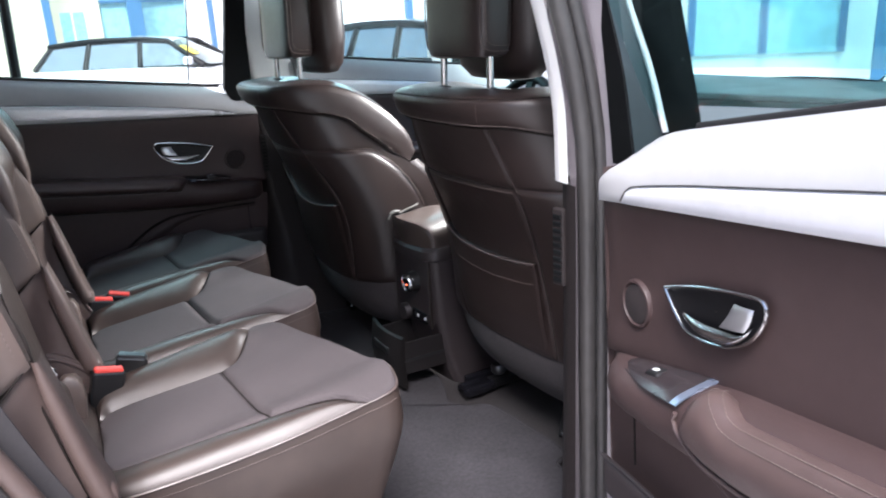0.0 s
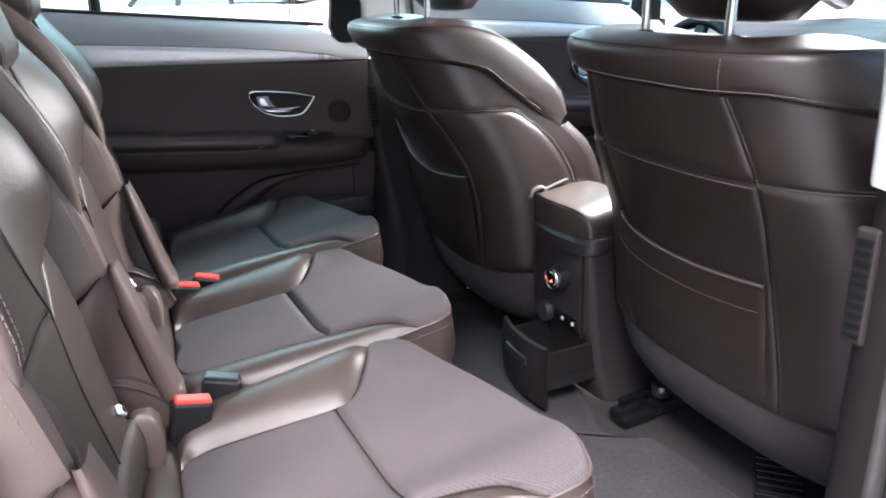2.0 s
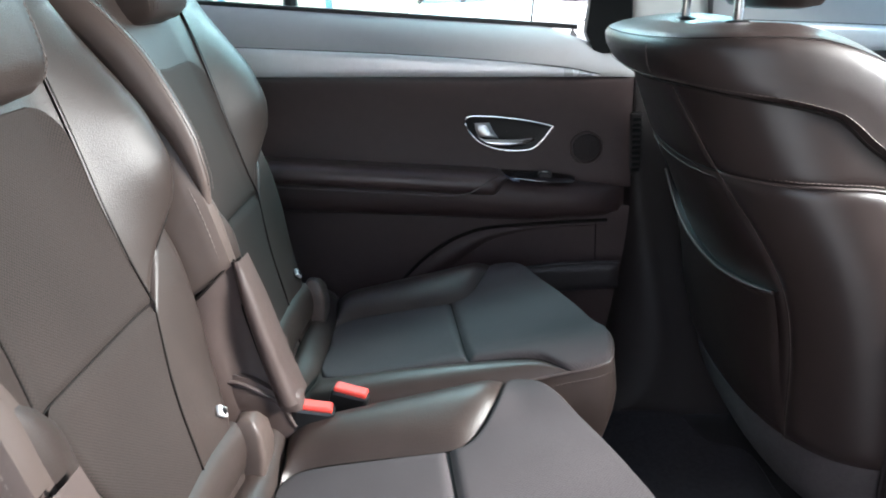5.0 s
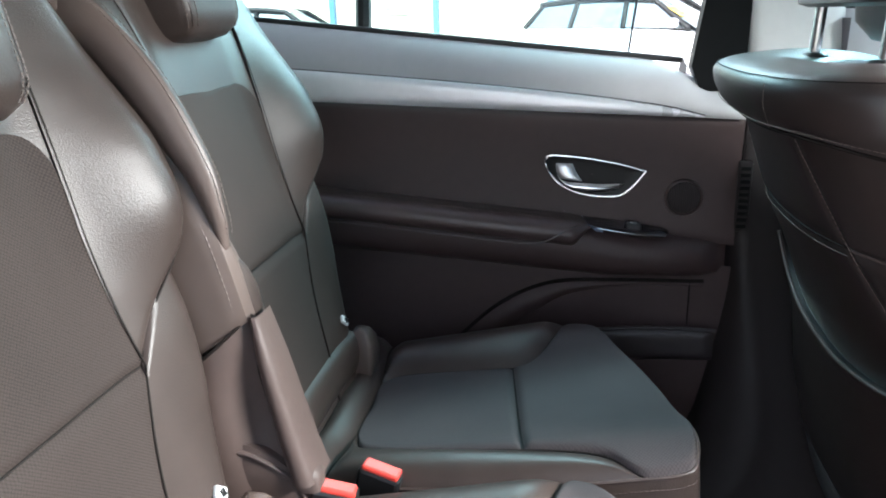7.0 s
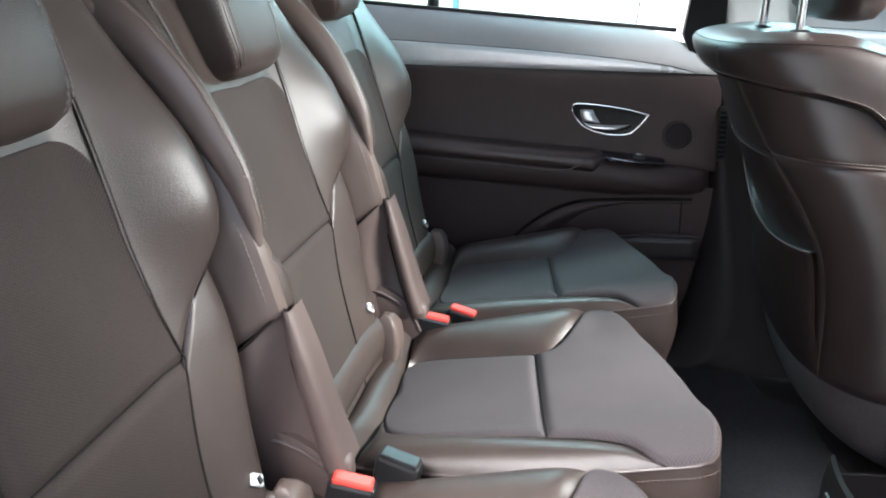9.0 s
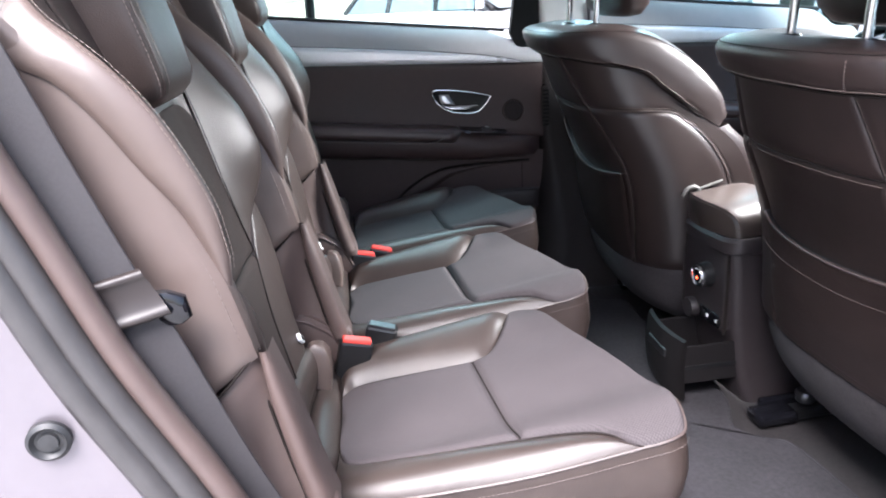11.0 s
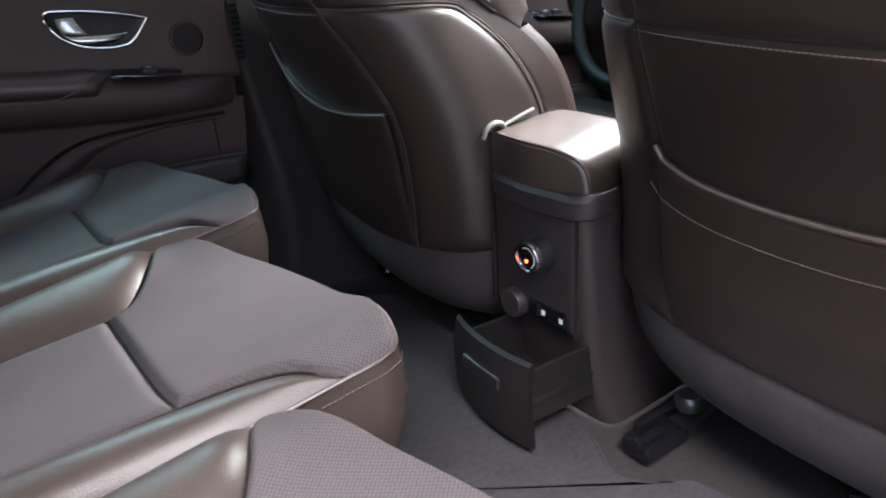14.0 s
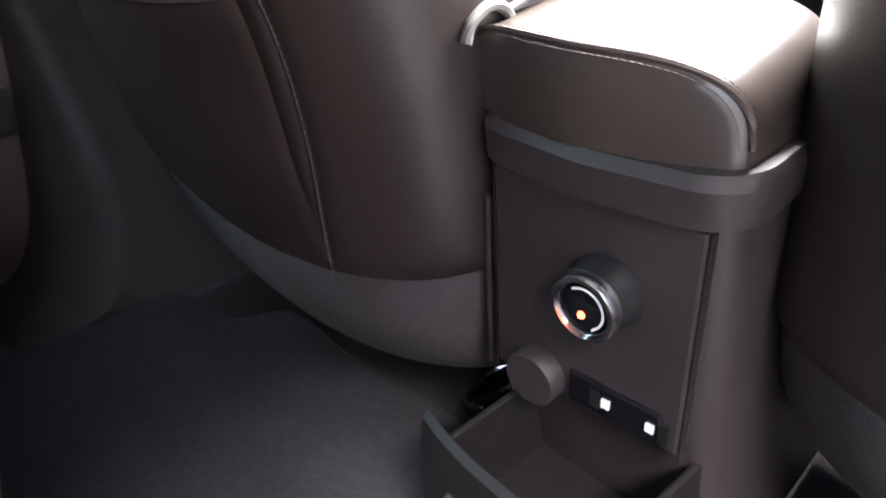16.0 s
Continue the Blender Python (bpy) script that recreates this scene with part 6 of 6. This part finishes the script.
def parked_car(at, paint, label):
    """A parked estate car, nose towards +x, standing on z = 0."""
    c = thing("parked_car", label, "car", group="parked cars", at=at)
    prof = [(-2.1, 0.45), (-2.05, 0.95), (-1.2, 1.0), (0.6, 0.98), (1.4, 0.90), (2.1, 0.72), (2.15, 0.4)]
    top = [[(x, y, z - 0.06 * abs(y) / 0.85) for x, z in prof] for y in (-0.86, -0.5, 0, 0.5, 0.86)]
    loft("body_top", top, paint, c, 40, 12, label="glossy painted body")
    for sg in (1, -1):
        side = [[(x * 0.99, sg * 0.86, z - 0.06) for x, z in prof], [(x * 1.0, sg * 0.90, 0.55) for x, z in prof], [(x * 0.98, sg * 0.87, 0.2) for x, z in prof]]
        loft("body_side", side, paint, c, 30, 10)
    cab = [(-1.95, 0.95), (-1.6, 1.38), (-0.9, 1.47), (0.0, 1.46), (0.55, 1.36), (1.25, 0.93)]
    rf = spl(cab, 50)
    sel = rf[(rf[:, 1] > 1.36)]
    loft("roof", [[(x, y, z - 0.05 * (abs(y) / 0.62) ** 2) for x, z in sel] for y in (-0.62, -0.3, 0, 0.3, 0.62)], paint, c, 24, 10, label="painted roof")
    for name, a, b in (("windscreen", (0.42, 1.40), (1.22, 0.94)), ("rear_window", (-1.62, 1.36), (-1.96, 0.97))):
        loft(name, [[(a[0], -0.58, a[1] - 0.03), (b[0], -0.76, b[1])], [(a[0] + 0.05 * np.sign(b[0]), 0, a[1]), (b[0] + 0.08 * np.sign(b[0]), 0, b[1])], [(a[0], 0.58, a[1] - 0.03), (b[0], 0.76, b[1])]], DARKGLASS, c, 8, 8, label="dark tinted glass")
    for sg in (1, -1):
        for lo_, hi_ in (((-1.78, -0.98), (-1.5, -0.92)), ((-0.92, 0.0), (-0.86, -0.02)), ((0.06, 1.05), (0.04, 0.45))):
            loft("side_window", [[(lo_[0], sg * 0.815, 0.96), (lo_[1], sg * 0.815, 0.94)], [(hi_[0], sg * 0.66, 1.36), (hi_[1], sg * 0.66, 1.37)]], DARKGLASS, c, 6, 4, label="dark tinted side glass")
        for a, b in (((-0.95, 0.95), (-0.89, 1.37)), ((0.03, 0.94), (0.01, 1.38)), ((1.14, 0.93), (0.50, 1.36)), ((-1.86, 0.96), (-1.56, 1.34))):
            tube("window_pillar", [(a[0], sg * 0.825, a[1]), (b[0], sg * 0.655, b[1])], 0.045, FRAME, c, 6, 8)
        tube("roof_rail", [(-1.62, sg * 0.66, 1.345), (-0.9, sg * 0.66, 1.405), (0.0, sg * 0.66, 1.40), (0.50, sg * 0.66, 1.35)], 0.05, FRAME, c, 16, 8)
        blob("wing_mirror", [(0.95, sg * 0.98, 0.95, 0.04, 0.06), (0.95, sg * 0.98, 0.97, 0.07, 0.1), (0.95, sg * 0.98, 1.06, 0.07, 0.1), (0.95, sg * 0.98, 1.09, 0.03, 0.06)], paint, c, 16, "wing mirror", 3)
        blob("headlight", [(1.98, sg * 0.62, 0.60, 0.03, 0.1), (2.02, sg * 0.62, 0.63, 0.1, 0.18), (2.0, sg * 0.62, 0.72, 0.08, 0.16), (1.97, sg * 0.62, 0.75, 0.03, 0.1)], CHROME, c, 16, "clear headlight", 3)
        blob("tail_light", [(-2.03, sg * 0.68, 0.66, 0.03, 0.1), (-2.03, sg * 0.68, 0.68, 0.05, 0.14), (-2.03, sg * 0.68, 0.84, 0.05, 0.14), (-2.03, sg * 0.68, 0.86, 0.03, 0.1)], RED, c, 16, "red tail light", 3)
        for x in (-1.3, 1.35):
            w = lathe("wheel", [(0.18, -0.09), (0.30, -0.1), (0.32, -0.06), (0.32, 0.06), (0.30, 0.1), (0.18, 0.09)], RUBBER, c, 28, pose(x, sg * 0.80, 0.32, 90, 0, 0), "black tyre")
            lathe("rim", [(0.19, 0.09), (0.17, 0.07), (0.04, 0.085), (0.0, 0.09)], SILVER, w, 20, pose(x, sg * 0.80, 0.32, 90 if sg < 0 else -90, 0, 0), "silver rim")
    return c


WHITEPAINT = mat("white_car_paint", (0.70, 0.71, 0.72), 0.25, vary=0.04, coat=1.0)
GREYPAINT = mat("dark_grey_car_paint", (0.24, 0.252, 0.264), 0.3, metal=0.4, vary=0.05, coat=1.0)
bc = parked_car(pose(1.35, 13.0, G, 0, 0, -30), WHITEPAINT, "white parked car with dark window surrounds and yellow sticker")
STICKER = mat("yellow_sticker", (0.80, 0.62, 0.12), 0.6, vary=0.05)
ps = box("price_sticker", (-0.15, -0.16, 0), (0.15, 0.16, 0.006), STICKER, bc, 0.001, "yellow paper price sticker", m=pose(0.80, -0.48, 1.19, 0, 30, 0))
for k in range(3):
    box("print_bar", (-0.10 + 0.08 * k, -0.11, 0.005), (-0.07 + 0.08 * k, 0.11, 0.008), FRAME, ps, 0.0, m=pose(0.80, -0.48, 1.19, 0, 30, 0))
parked_car(pose(4.6, 8.2, G, 0, 0, -70), GREYPAINT, "dark grey parked car facing the driver side windows")
parked_car(pose(-5.2, 12.6, G, 0, 0, 3), WHITEPAINT, "white parked car in the row")
parked_car(pose(5.2, -2.2, G, 0, 0, 15), WHITEPAINT, "white parked car in front")
parked_car(pose(7.6, 0.8, G, 0, 0, 90), WHITEPAINT, "white parked car across the lane")
CREAM = mat("cream_render", (0.52, 0.46, 0.34), 0.85, vary=0.1, scale=4, bump=0.3, bscale=60)
BLUEPOST = mat("blue_painted_steel", (0.06, 0.14, 0.26), 0.4, vary=0.1)
BLUEGLASS = mat("blue_shopfront_glass", (0.26, 0.44, 0.52), 0.1, vary=0.2, rvary=0.03)
PLINTH = mat("brown_plinth", (0.22, 0.17, 0.17), 0.8, vary=0.15, scale=5)
PALE = mat("pale_cladding", (0.7, 0.72, 0.72), 0.6, vary=0.06, scale=3)


def showroom(at, label, wall):
    b = thing("showroom", label, "building", group="buildings round the car park", at=at)
    box("wall", (-9, 0, 0), (9, 5, 5.5), wall, b, 0.02, "rendered wall")
    box("roof", (-9.3, -0.4, 5.5), (9.3, 5.3, 5.9), PALE, b, 0.03, "pale flat roof edge")
    for k in range(6):
        x = -7.5 + 3.0 * k
        w = box("window", (x - 1.0, -0.05, 0.7), (x + 1.0, 0.03, 3.0), BLUEGLASS, b, 0.01, "blue shop window")
        for dx in (-1.0, 0.0, 1.0):
            box("window_bar", (x + dx - 0.05, -0.09, 0.7), (x + dx + 0.05, -0.02, 3.0), BLUEPOST, w, 0.005)
        box("window_bar", (x - 1.05, -0.09, 2.95), (x + 1.05, -0.02, 3.07), BLUEPOST, w, 0.005)
        box("post", (x - 1.62, -0.7, 0), (x - 1.42, -0.5, 5.5), BLUEPOST, b, 0.02, "blue steel post")
    return b


cb_ = thing("dealer_building", "cream and white building with blue glazing and posts", "building", group="buildings round the car park", at=pose(0, 20.0, G))
box("cream_wall", (-14, 0, 0), (0.85, 5, 5.5), CREAM, cb_, 0.02, "cream rendered wall")
box("white_wall", (2.95, 0, 0), (16, 5, 5.5), PALE, cb_, 0.02, "pale clad wall")
box("roof_edge", (-14.3, -0.4, 5.5), (16.3, 5.3, 5.9), PALE, cb_, 0.03, "pale flat roof edge")
gz = box("shop_glazing", (0.85, 0.10, 0.9), (2.95, 0.25, 5.5), BLUEGLASS, cb_, 0.01, "blue shopfront glazing")
box("glazing_sill", (0.85, 0.02, 0.0), (2.95, 5, 0.9), PLINTH, cb_, 0.01, "dull brown plinth")
for z in (2.4, 3.9):
    box("glazing_bar", (0.85, 0.02, z), (2.95, 0.10, z + 0.08), BLUEPOST, gz, 0.005)
for x, w in ((-6.2, 0.16), (-3.4, 0.16), (-0.45, 0.18), (1.45, 0.36), (3.42, 0.14), (6.3, 0.14), (9.15, 0.2), (12.0, 0.2)):
    box("post", (x, -0.7, 0), (x + w, -0.5, 5.5), BLUEPOST, cb_, 0.02, "dark blue steel post")
for x in (-4.8, -2.6, -0.1):
    w = box("window", (x, -0.03, 1.35), (x + 0.55, 0.03, 2.2), BLUEGLASS, cb_, 0.01, "small pale window")
    box("window_frame", (x - 0.05, -0.05, 1.28), (x + 0.60, -0.02, 1.36), PALE, w, 0.005)
    box("window_frame", (x + 0.25, -0.05, 1.35), (x + 0.29, -0.025, 2.2), PALE, w, 0.003)
showroom(pose(11.5, 2.5, G, 0, 0, -55), "pale building with blue windows", PALE)
